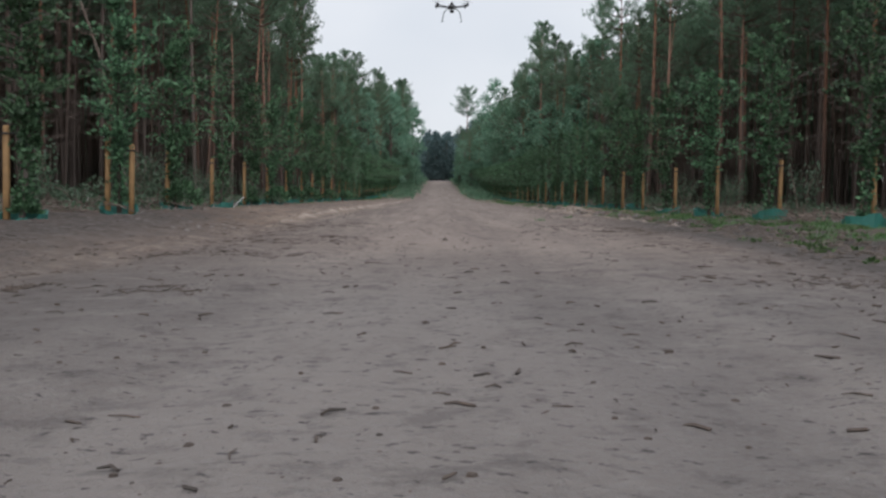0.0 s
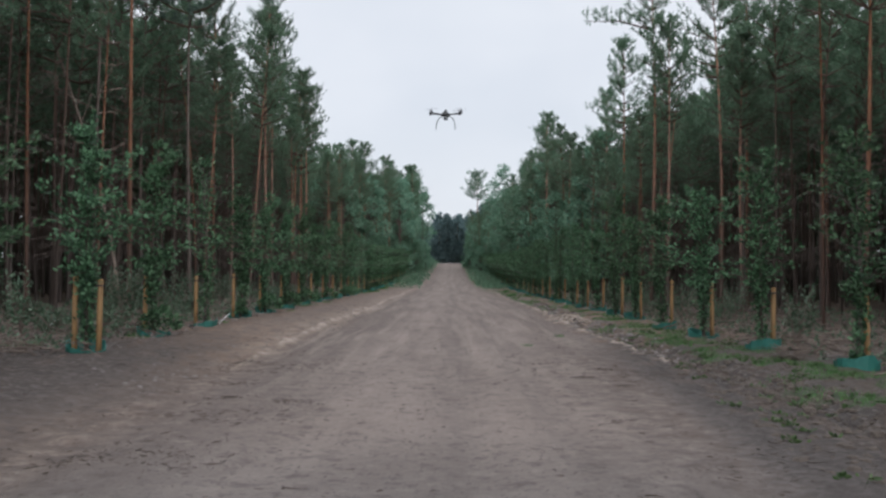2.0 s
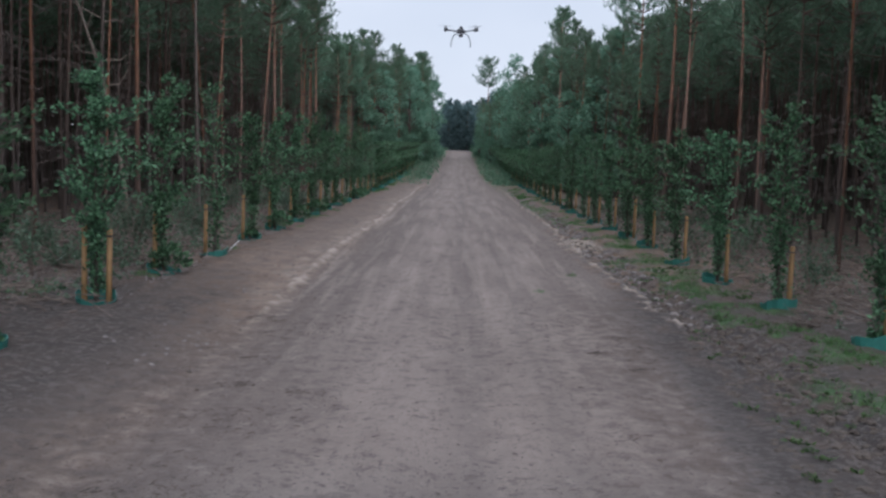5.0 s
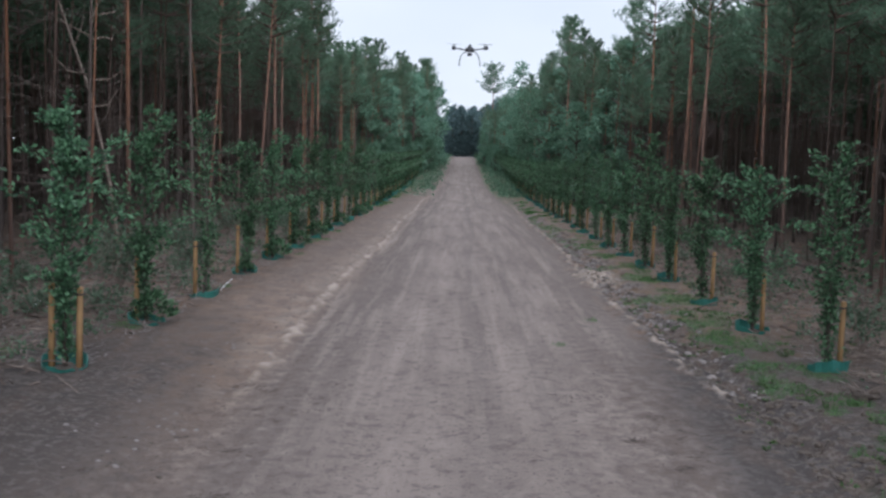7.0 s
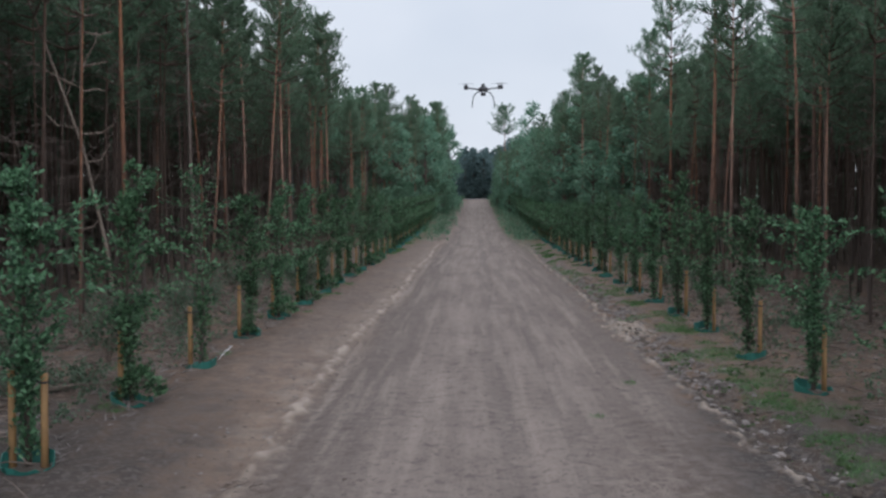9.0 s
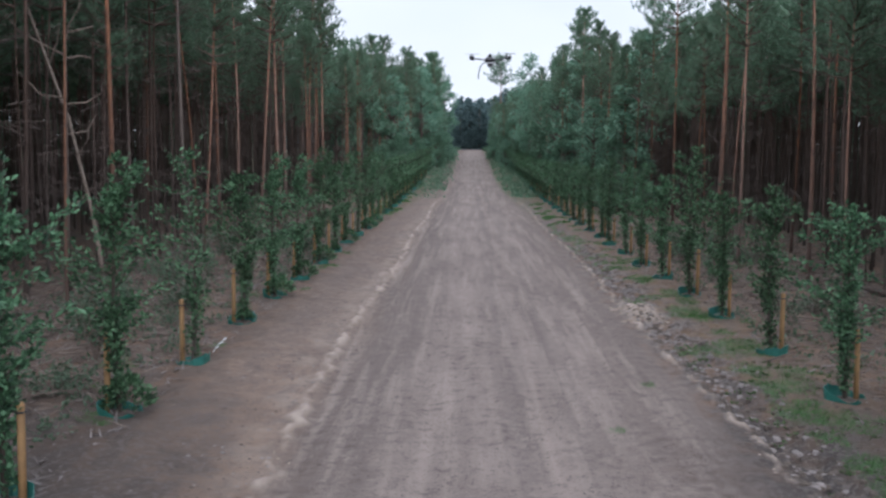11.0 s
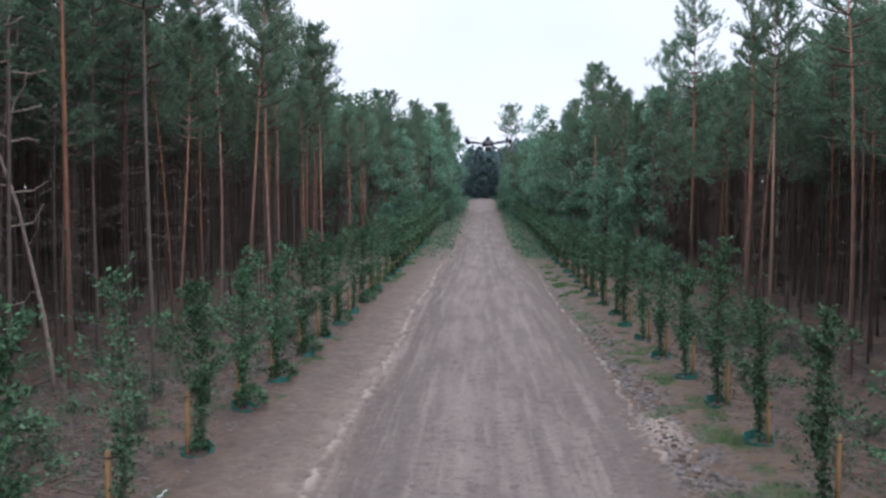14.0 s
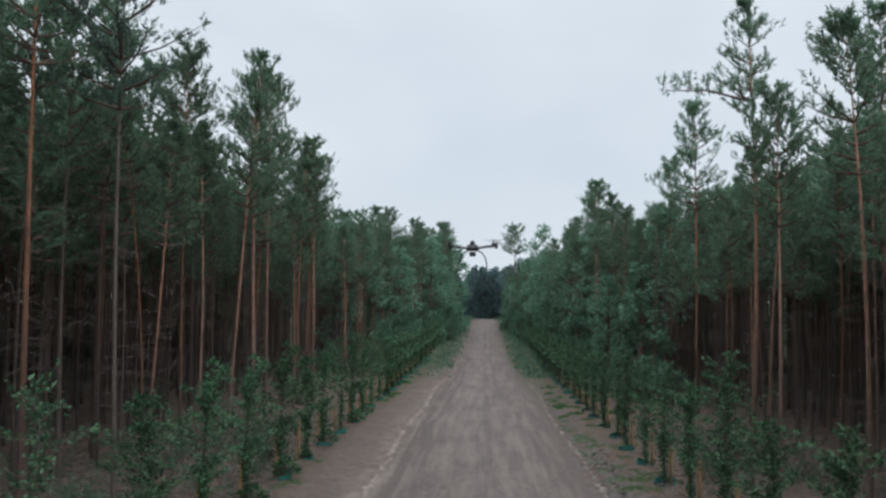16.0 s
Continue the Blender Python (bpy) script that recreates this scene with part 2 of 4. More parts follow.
    c = mix_rgb(n, l, times(dug, span(n, l, clod, 0.45, 0.56, 0.0, 0.85)), c, (0.052, 0.044, 0.04))
    c = mix_rgb(n, l, times(dug, span(n, l, fine, 0.44, 0.58, 0.0, 0.8)), c, (0.19, 0.172, 0.162))
    c = mix_rgb(n, l, times(times(dug, span(n, l, sep.outputs["Y"], 24, 14)), span(n, l, mid, 0.35, 0.6, 0.92, 0.62)), c, (0.052, 0.043, 0.039))
    green = times(times(span(n, l, x, 4.9, 5.5), span(n, l, x, 8.2, 6.8)), span(n, l, mid, 0.55, 0.62, 0.0, 0.4))
    c = mix_rgb(n, l, green, c, (0.055, 0.085, 0.032))
    outer = n.new("ShaderNodeMath")
    outer.operation = "ABSOLUTE"
    l.new(x, outer.inputs[0])
    drift = n.new("ShaderNodeMath")
    drift.operation = "MULTIPLY_ADD"
    drift.inputs[1].default_value = 9.0
    l.new(wide, drift.inputs[0])
    l.new(sep.outputs["Y"], drift.inputs[2])
    # soil of both verges darker towards the near end
    dark_verge = times(span(n, l, outer.outputs[0], 3.2, 4.7), span(n, l, drift.outputs[0], 21.0, 15.0))
    c = mix_rgb(n, l, times(off, span(n, l, sep.outputs["Y"], 60, 110, 0.0, 0.8)), c, (0.07, 0.095, 0.05))
    c = mix_rgb(n, l, times(off, span(n, l, clod, 0.48, 0.62, 0.0, 0.6)), c, (0.042, 0.032, 0.027))
    c = mix_rgb(n, l, times(off, span(n, l, mid, 0.46, 0.60, 0.0, 0.6)), c, (0.15, 0.092, 0.06))
    c = mix_rgb(n, l, times(off, span(n, l, grit, 0.56, 0.7, 0.0, 0.5)), c, (0.17, 0.14, 0.115))
    c = mix_rgb(n, l, times(dark_verge, span(n, l, clod, 0.36, 0.6, 0.95, 0.6)), c, (0.04, 0.034, 0.031))
    c = mix_rgb(n, l, times(dark_verge, span(n, l, fine, 0.52, 0.58, 0.0, 0.6)), c, (0.12, 0.104, 0.095))
    turf = n.new("ShaderNodeAttribute")
    turf.attribute_name = "grassy"
    c = mix_rgb(n, l, times(turf.outputs["Fac"], times(span(n, l, fine, 0.35, 0.6, 1.0, 0.55), span(n, l, clod, 0.38, 0.5, 0.3, 1.0))), c, (0.042, 0.092, 0.03))
    crest = n.new("ShaderNodeAttribute")
    crest.attribute_name = "crest"
    c = mix_rgb(n, l, span(n, l, crest.outputs["Fac"], 0.05, 0.95, 0.0, 0.88), c, (0.33, 0.272, 0.226))
    l.new(c, s.inputs["Base Color"])
    s.inputs["Roughness"].default_value = 0.95
    s.inputs["Specular IOR Level"].default_value = 0.2
    total = n.new("ShaderNodeMath")
    total.operation = "MULTIPLY_ADD"
    total.inputs[1].default_value = 2.5
    l.new(fine, total.inputs[0])
    l.new(grit, total.inputs[2])
    bump(n, l, s, total.outputs[0], 0.7, 0.03)
    return m


GROUND = ground_material()
PINE_BARK = bark_material("pine_bark", (0.105, 0.062, 0.046), (0.36, 0.16, 0.082), 9.0, (1.5, 8.5))
# stems deep in the woods: their shade is put into the bark colour
SHADED_BARK = bark_material("shaded_pine_bark", (0.06, 0.042, 0.033), (0.135, 0.076, 0.048), 11.0, (2.0, 10.0))
GREY_BARK = bark_material("grey_bark", (0.085, 0.066, 0.053), (0.12, 0.09, 0.072), 12.0)
LIMB_BARK = bark_material("limb_bark", (0.10, 0.07, 0.052), (0.13, 0.08, 0.055), 14.0)
YOUNG_BARK = bark_material("young_bark", (0.075, 0.06, 0.048), (0.11, 0.09, 0.07), 22.0)
DEAD_WOOD = simple("dead_wood", (0.055, 0.04, 0.032), (0.1, 0.073, 0.058), 6.0, 0.9)
PALE_WOOD = simple("bleached_dead_wood", (0.17, 0.13, 0.10), (0.24, 0.19, 0.155), 5.0, 0.9)
NEEDLES = leafy("pine_needles", (0.069, 0.12, 0.074), (0.116, 0.188, 0.115), (0.18, 0.264, 0.17), 0.45, 0.5)
BLUE_NEEDLES = leafy("spruce_needles", (0.057, 0.099, 0.078), (0.099, 0.156, 0.121), (0.156, 0.220, 0.177), 0.35, 0.5)
LEAVES = leafy("oak_leaves", (0.02, 0.042, 0.022), (0.056, 0.114, 0.054), (0.152, 0.27, 0.145), 0.45, 0.5)
# paler, bluer green than the near leaves: distance haze painted into the colour
HAZED_LEAVES = leafy("hazed_leaves", (0.08, 0.158, 0.105), (0.155, 0.268, 0.178), (0.235, 0.365, 0.25), 0.6, 0.6)
# bluish and pale: the haze before the closing wood is in the leaf colour
HAZED_WOOD = leafy("far_wood_leaves", (0.10, 0.15, 0.15), (0.15, 0.22, 0.22), (0.2, 0.28, 0.28), 0.55, 0.6)
BUSH = leafy("shrub_leaves", (0.045, 0.075, 0.045), (0.075, 0.115, 0.07), (0.12, 0.165, 0.11), 0.3, 0.5)
GRASS = leafy("grass_blades", (0.035, 0.078, 0.024), (0.062, 0.125, 0.038), (0.10, 0.17, 0.06), 0.3, 0.6)
STAKE = simple("peeled_stake_wood", (0.302, 0.176, 0.070), (0.210, 0.124, 0.053), 5.0, 0.75)
RING = simple("green_plastic", (0.02, 0.115, 0.092), (0.035, 0.16, 0.13), 4.0, 0.5)
STRAP = simple("black_rubber", (0.02, 0.02, 0.02), (0.03, 0.03, 0.03), 9.0, 0.6)
EARTH = simple("dark_earth", (0.055, 0.042, 0.033), (0.09, 0.07, 0.055), 5.0, 0.95, 0, 0.8, 0.03)
CRUST = simple("pale_sand_crust", (0.24, 0.195, 0.158), (0.31, 0.252, 0.205), 3.0, 0.95, 0, 0.7, 0.02)
GREY_SAND = simple("grey_sand_lump", (0.15, 0.132, 0.124), (0.215, 0.185, 0.17), 4.0, 0.95, 0, 0.6, 0.02)
DEBRIS = simple("dark_bark_debris", (0.035, 0.028, 0.023), (0.085, 0.06, 0.046), 9.0, 0.9)
TWIG = simple("weathered_twigs", (0.085, 0.062, 0.05), (0.20, 0.158, 0.128), 3.0, 0.9)
CARBON = simple("black_carbon", (0.018, 0.018, 0.02), (0.03, 0.03, 0.032), 8.0, 0.4)
WHITE = simple("white_plastic", (0.72, 0.73, 0.74), (0.62, 0.63, 0.65), 6.0, 0.4)


# ---------------------------------------------------------------- mesh helpers
class Shape:
    """Collects vertices and faces of one mesh."""

    def __init__(self):
        self.v, self.f = [], []

    def tube(self, points, radii, sides=7, cap=True):
        base, pts = len(self.v), [Vector(p) for p in points]
        for i, (p, r) in enumerate(zip(pts, radii)):
            d = (pts[min(i + 1, len(pts) - 1)] - pts[max(i - 1, 0)]).normalized()
            side = d.cross(Vector((0, 1, 0)) if abs(d.y) < 0.9 else Vector((1, 0, 0))).normalized()
            other = d.cross(side)
            for k in range(sides):
                a = 2 * math.pi * k / sides
                self.v.append(p + r * (math.cos(a) * side + math.sin(a) * other))
        for i in range(len(pts) - 1):
            for k in range(sides):
                a, b = base + i * sides + k, base + i * sides + (k + 1) % sides
                self.f.append((a, b, b + sides, a + sides))
        if cap:
            self.f.append(tuple(base + k for k in reversed(range(sides))))
            self.f.append(tuple(base + (len(pts) - 1) * sides + k for k in range(sides)))

    def blade(self, p, d, length, width, rnd):
        """A thin pointed triangle."""
        d = d.normalized()
        side = d.cross(Vector((rnd.gauss(0, 1), rnd.gauss(0, 1), rnd.gauss(0, 1)))).normalized() * width * 0.5
        b = len(self.v)
        self.v += [p - side, p + side, p + d * length]
        self.f.append((b, b + 1, b + 2))

    def leaf(self, p, d, length, width, rnd):
        """A leaf of four corners, folded along its middle."""
        d = d.normalized()
        side = d.cross(Vector((rnd.gauss(0, 1), rnd.gauss(0, 1), rnd.gauss(0, 1)))).normalized() * width * 0.5
        lift = d.cross(side).normalized() * width * 0.22
        b = len(self.v)
        self.v += [p, p + d * length * 0.45 + side + lift, p + d * length, p + d * length * 0.55 - side + lift]
        self.f += [(b, b + 1, b + 2), (b, b + 2, b + 3)]

    def lump(self, p, size, rnd, flat=0.6, rings=3, sides=6):
        """An uneven clod."""
        b = len(self.v)
        self.v.append(Vector(p) + Vector((0, 0, size * flat)))
        for i in range(rings):
            h = math.cos(math.pi * 0.5 * (i + 1) / rings)
            w = math.sin(math.pi * 0.5 * (i + 1) / rings)
            for k in range(sides):
                a = 2 * math.pi * k / sides
                r = size * w * rnd.uniform(0.75, 1.2)
                self.v.append(Vector(p) + Vector((r * math.cos(a), r * math.sin(a), size * flat * h * rnd.uniform(0.8, 1.1) - (0.1 * size if i == rings - 1 else 0))))
        for k in range(sides):
            self.f.append((b, b + 1 + k, b + 1 + (k + 1) % sides))
        for i in range(rings - 1):
            for k in range(sides):
                a, c = b + 1 + i * sides + k, b + 1 + i * sides + (k + 1) % sides
                self.f.append((a, a + sides, c + sides, c))
        self.f.append(tuple(b + 1 + (rings - 1) * sides + k for k in range(sides)))

    def box(self, m, sx, sy, sz):
        b = len(self.v)
        for x in (-1, 1):
            for y in (-1, 1):
                for z in (-1, 1):
                    self.v.append(m @ Vector((x * sx / 2, y * sy / 2, z * sz / 2)))
        for q in ((0, 1, 3, 2), (4, 6, 7, 5), (0, 4, 5, 1), (2, 3, 7, 6), (0, 2, 6, 4), (1, 5, 7, 3)):
            self.f.append(tuple(b + i for i in q))

    def mesh(self, name, mat, smooth=False):
        me = bpy.data.meshes.new(name)
        me.from_pydata([tuple(v) for v in self.v], [], self.f)
        me.materials.append(mat)
        if smooth:
            me.polygons.foreach_set("use_smooth", [True] * len(me.polygons))
        me.update()
        return me


def part(name, shape, mat, parent, label="", smooth=False):
    ob = new(name, shape.mesh(name, mat, smooth))
    ob.parent = parent
    return tagged(ob, label)


def stuff(name, shape, mat, label, category):
    return tagged(new(name, shape.mesh(name, mat)), label, category, kind="stuff")


def unit(rnd):
    return Vector((rnd.gauss(0, 1), rnd.gauss(0, 1), rnd.gauss(0, 1))).normalized()


# ---------------------------------------------------------------- ground
def smooth01(a, b, x):
    k = min(1.0, max(0.0, (x - a) / (b - a)))
    return k * k * (3 - 2 * k)


def rise(y):
    """The track is level, then climbs to the far trees."""
    return 4.9 * smooth01(70, 290, y) + max(0.0, y - 290) * 0.004


def left_edge(y):
    return -3.5 / (1 + 0.28 * smooth01(75, 115, y)) + 0.12 * math.sin(y * 0.21) + 0.16 * noise.noise((0, y * 0.6, 3)) + 0.16 * noise.noise((0, y * 1.9, 3))


def right_edge(y):
    return 4.26 / (1 + 0.28 * smooth01(75, 115, y)) + 0.1 * math.sin(y * 0.17 + 1) + 0.16 * noise.noise((5, y * 0.6, 3)) + 0.15 * noise.noise((5, y * 1.9, 3))


def crest_at(x, y):
    """How much of the broken sand crust stands at a place."""
    if y > 110 or abs(x) > 7:
        return 0.0
    broken = 0.6 + 1.0 * noise.noise((1, y * 0.55, 0)) + 0.9 * noise.noise((x * 4, y * 2.1, 2)) + 0.5 * noise.noise((x * 9, y * 6, 2))
    left = math.exp(-((x - left_edge(y)) / (0.12 + 0.07 * noise.noise((3, y * 0.9, 1)))) ** 2) * broken * smooth01(5, 13, y)
    broken = 0.3 + 1.0 * noise.noise((8, y * 0.7, 0)) + 1.0 * noise.noise((x * 4, y * 2.1, 7)) + 0.6 * noise.noise((x * 9, y * 6, 7))
    right = math.exp(-((x - right_edge(y)) / (0.075 + 0.05 * noise.noise((4, y * 0.9, 1)))) ** 2) * broken * smooth01(4, 12, y)
    left = max(left, 0.26 * math.exp(-((x - left_edge(y) + 0.38) / 0.42) ** 2) * (0.75 + 1.3 * noise.noise((x * 1.5, y * 0.9, 6)) + 0.6 * noise.noise((x * 6, y * 5, 6))) * smooth01(5, 13, y))
    heap = math.exp(-((x - 4.6) / 0.42) ** 2 - ((y - 25.6) / 1.7) ** 2) * (1.1 + 0.9 * noise.noise((x * 4, y * 3, 5)))
    return max(0.0, min(1.2, max(left, right, heap))) * (1 - smooth01(70, 110, y))


def ground_z(x, y):
    z = rise(y)
    near = 1.0 - smooth01(60, 120, y)
    if abs(x) > 40 or near <= 0:
        return z
    z += 0.17 * smooth01(3.4, 6.0, -x) + 0.09 * smooth01(4.6, 6.5, x)
    z += near * 0.075 * crest_at(x, y)
    z -= near * 0.09 * math.exp(-((x - right_edge(y) - 0.5) / 0.3) ** 2)
    z -= near * 0.04 * math.exp(-((x - left_edge(y) - 0.4) / 0.25) ** 2)
    z -= near * 0.025 * (math.exp(-((x + 1.2) / 0.3) ** 2) + math.exp(-((x - 0.6) / 0.3) ** 2))
    z += near * 0.16 * math.exp(-((x - 4.6) / 0.42) ** 2 - ((y - 25.6) / 1.6) ** 2)
    rough = 0.35 + 0.65 * (smooth01(2.9, 3.6, -x) + smooth01(3.4, 4.2, x))
    z += near * rough * (0.06 * noise.noise((x * 0.7, y * 0.7, 0)) + 0.05 * noise.noise((x * 2.3, y * 2.3, 4)) + 0.028 * noise.noise((x * 5, y * 5, 9)))
    dug = smooth01(4.2, 4.5, x) * (1 - smooth01(5.2, 6.0, x))
    z += near * dug * (0.09 * noise.noise((x * 3.4, y * 3.4, 12)) + 0.08 * noise.noise((x * 7.5, y * 7.5, 12)))
    return z


LEFT_X = [-6.7, -6.68, -6.74, -6.6, -6.66, -6.73, -6.62, -6.65]
RIGHT_X = [7.05, 6.72, 6.62, 6.58, 6.62, 6.7, 6.65]
left_rows = [4.5, 9.0, 13.45, 17.6, 22.55, 27.4, 31.4, 36.4]
right_rows = [6.9, 10.8, 15.1, 19.5, 24.2, 28.7, 32.8]


def grass_patches():
    rnd = random.Random(71)
    patches = [(rnd.uniform(4.7, 7.6), rnd.uniform(2, 75), rnd.uniform(0.25, 0.7)) for _ in range(36)]
    patches += [(rnd.gauss(5.9, 0.35), y + rnd.uniform(-1.2, 1.2), rnd.uniform(0.35, 0.7)) for y in np.arange(14, 60, 2.9)]
    patches += [(rnd.gauss(5.0, 0.25), y, rnd.uniform(0.3, 0.6)) for y in np.arange(34, 62, 2.2)]
    patches += [(rnd.uniform(4.3, 5.8), rnd.uniform(66, 86), rnd.uniform(0.25, 0.5)) for _ in range(16)]
    patches += [(-rnd.uniform(5.9, 7.8), rnd.uniform(66, 120), rnd.uniform(0.3, 0.8)) for _ in range(40)]
    patches += [(RIGHT_X[i] - rnd.uniform(0.1, 1.2), y + rnd.uniform(-1.3, 1.0), rnd.uniform(0.3, 0.55)) for i, y in enumerate(right_rows[:8]) for _ in range(4)]
    patches += [(rnd.uniform(-9.5, -5.8), rnd.uniform(5, 60), rnd.uniform(0.2, 0.5)) for _ in range(30)]
    patches += [(rnd.uniform(4.9, 8.2), rnd.uniform(1, 15), rnd.uniform(0.12, 0.4)) for _ in range(22)]
    patches += [(2.1, 13.2, 0.15), (3.2, 16.5, 0.18)]
    return [(x, y, 0.78 * r) for x, y, r in patches]


PATCHES = grass_patches()


def grassy(points):
    """How green the soil is under the grass patches."""
    x, y = np.array([p[0] for p in points]), np.array([p[1] for p in points])
    wave = np.sin(x * 9 + 3 * np.sin(y * 5)) * np.sin(y * 7 + 2 * np.sin(x * 6)) * 0.3
    out = np.zeros(len(x))
    for px, py, r in PATCHES:
        out = np.maximum(out, 1.15 - np.hypot(x - px, (y - py) / 1.6) / r + wave)
    return np.clip(out, 0.0, 1.0)


def steps(*runs):
    out = []
    for a, b, s in runs:
        out += list(np.arange(a, b, s))
    return out


def build_ground():
    xs = steps((-1600, -200, 200), (-200, -40, 20), (-40, -9, 1.5), (-9, -4, 0.16), (-4, -2.8, 0.05), (-2.8, 3.4, 0.16), (3.4, 4.7, 0.05), (4.7, 5.6, 0.08), (5.6, 9, 0.16), (9, 40, 1.5), (40, 200, 20), (200, 1601, 200))
    ys = steps((-600, -100, 100), (-100, -14, 4), (-14, 6, 0.16), (6, 34, 0.08), (34, 48, 0.16), (48, 80, 0.5), (80, 320, 3), (320, 800, 40), (800, 2801, 400))
    s = Shape()
    s.v = [(x, y, ground_z(x, y)) for y in ys for x in xs]
    w = len(xs)
    s.f = [(j * w + i, j * w + i + 1, (j + 1) * w + i + 1, (j + 1) * w + i) for j in range(len(ys) - 1) for i in range(w - 1)]
    me = s.mesh("ground", GROUND, True)
    me.attributes.new("crest", "FLOAT", "POINT").data.foreach_set("value", [crest_at(v[0], v[1]) for v in s.v])
    me.attributes.new("grassy", "FLOAT", "POINT").data.foreach_set("value", grassy(s.v))
    tagged(new("ground", me), "pale sandy forest track with crusted edges and brown litter beside it", "ground", kind="structure")


build_ground()


# ---------------------------------------------------------------- pines
def pine(seed, height, crown_from, radius, mat=NEEDLES, bark=PINE_BARK, reach=2.1, tufts=19, blades=8, lean=0.0, arm=0.0, needle=1.0):
    """A tall pine: bare tapered trunk with dead side branches, and a crown of needle tufts on whorled limbs."""
    rnd = random.Random(seed)
    root = new("pine_tree")
    sway = Vector((rnd.uniform(-0.22, 0.22), rnd.uniform(-0.22, 0.22), 0))

    def axis(z):
        k = z / height
        return Vector((0, 0, z)) + sway * math.sin(k * 3.0) + Vector((lean * k * k, 0, 0))

    levels = [0, 0.25, 0.8, 2, 4, 6, 8, 10, 12, 14, height * 0.97]
    levels = sorted({min(z, height) for z in levels})
    trunk = Shape()
    trunk.tube([axis(z) - Vector((0, 0, 0.25 if z == 0 else 0)) for z in levels], [0.76 * radius * (1.35 if z == 0 else 1.12 if z < 0.3 else 1 - 0.86 * z / height) for z in levels], 9)
    part("trunk", trunk, bark, root, smooth=True)
    dead = Shape()
    for _ in range(54):
        z = rnd.uniform(2.0, crown_from + 0.6)
        a = rnd.uniform(0, 6.28)
        out = Vector((math.cos(a), math.sin(a), rnd.uniform(-0.5, 0.5)))
        length = rnd.uniform(0.2, 1.5)
        p = axis(z)
        bend = Vector((rnd.uniform(-0.2, 0.2), rnd.uniform(-0.2, 0.2), rnd.uniform(-0.3, 0.15)))
        dead.tube([p, p + out * length * 0.55, p + out * length + bend * length], [0.014, 0.009, 0.003], 4, False)
        for _ in range(2):
            q = p + out * length * rnd.uniform(0.3, 0.9)
            dead.tube([q, q + (out * 0.5 + unit(rnd) * 0.7) * length * 0.4], [0.009, 0.003], 3, False)
    tagged(part("dead_twiggery", dead, DEAD_WOOD, root), kind="stuff")
    limbs, crown = Shape(), Shape()
    z = crown_from
    while z < height:
        k = (z - crown_from) / (height - crown_from)
        wide = reach * (0.55 + 0.9 * k) * (1 - k) ** 0.75 * 1.25 + 0.18
        for _ in range(rnd.randint(3, 5)):
            a, length = rnd.uniform(0, 6.28), wide * rnd.uniform(0.55, 1.2)
            up = rnd.uniform(0.05, 0.45) + 0.7 * k
            out = Vector((math.cos(a), math.sin(a), up)).normalized()
            p0 = axis(z)
            tip = p0 + out * length + Vector((0, 0, 0.12 * length))
            limbs.tube([p0, p0 + out * length * 0.5, tip], [0.045 * (1 - 0.7 * k), 0.03 * (1 - 0.6 * k), 0.008], 4, False)
            for i in range(tufts):
                t = rnd.uniform(0.3, 1.05)
                p = p0.lerp(tip, t) + unit(rnd) * 0.34 * rnd.random() * (0.4 + length * 0.35)
                d = (out * 0.7 + unit(rnd) * 0.6 + Vector((0, 0, 0.75))).normalized()
                shoot = rnd.uniform(0.16, 0.36)
                for b in range(blades):
                    crown.blade(p + d * shoot * b / blades, d * 0.8 + unit(rnd), rnd.uniform(0.11, 0.19) * needle, 0.055 * needle, rnd)
        z += rnd.uniform(0.34, 0.6)
    if arm:
        p0 = axis(height * 0.79)
        limbs.tube([p0, p0 + Vector((-arm * 0.5, -0.3, 0.35)), p0 + Vector((-arm, -0.5, 0.3))], [0.05, 0.035, 0.01], 5, False)
        for _ in range(70):
            t = rnd.uniform(0.25, 1.03)
            p = p0 + Vector((-arm * t, -0.5 * t, 0.5 * math.sin(t * 2.4))) + unit(rnd) * 0.3
            for b in range(8):
                crown.blade(p + Vector((0, 0, 0.03 * b)), Vector((0, 0, 0.8)) + unit(rnd), rnd.uniform(0.11, 0.19), 0.055, rnd)
    for i in range(8):
        p = axis(height - 0.06 * i)
        for _ in range(6):
            crown.blade(p, Vector((0, 0, 1)) + unit(rnd) * 0.9, 0.2, 0.05, rnd)
    tagged(part("branchwork", limbs, LIMB_BARK, root), kind="stuff")
    part("crown", crown, mat, root)
    return tagged(root, "tall Scots pine with bare reddish trunk and sparse dark-green crown", "pine tree", "pines along the track")


PINES = [pine(11, 17.0, 11.3, 0.128), pine(12, 15.2, 9.8, 0.115), pine(13, 16.2, 11.0, 0.14, lean=0.5), pine(14, 14.2, 9.4, 0.105, reach=1.5), pine(15, 17.8, 10.5, 0.14, reach=2.2), pine(16, 13.5, 10.2, 0.075, reach=0.9, tufts=8), pine(17, 14.5, 11.0, 0.09, reach=1.1, tufts=9, lean=1.2)]
INNER_PINES = [pine(18, 15.5, 9.8, 0.09, bark=SHADED_BARK, reach=2.0, tufts=20, lean=0.6), pine(19, 14.0, 9.0, 0.075, bark=SHADED_BARK, reach=1.8, tufts=18), pine(20, 16.4, 10.2, 0.11, bark=SHADED_BARK, reach=2.2, tufts=20, lean=-0.7)]
for ob in INNER_PINES:
    tagged(ob, "thin pine crowded among its neighbours, its brown stem darkened for shade", "pine tree", "pines along the track")
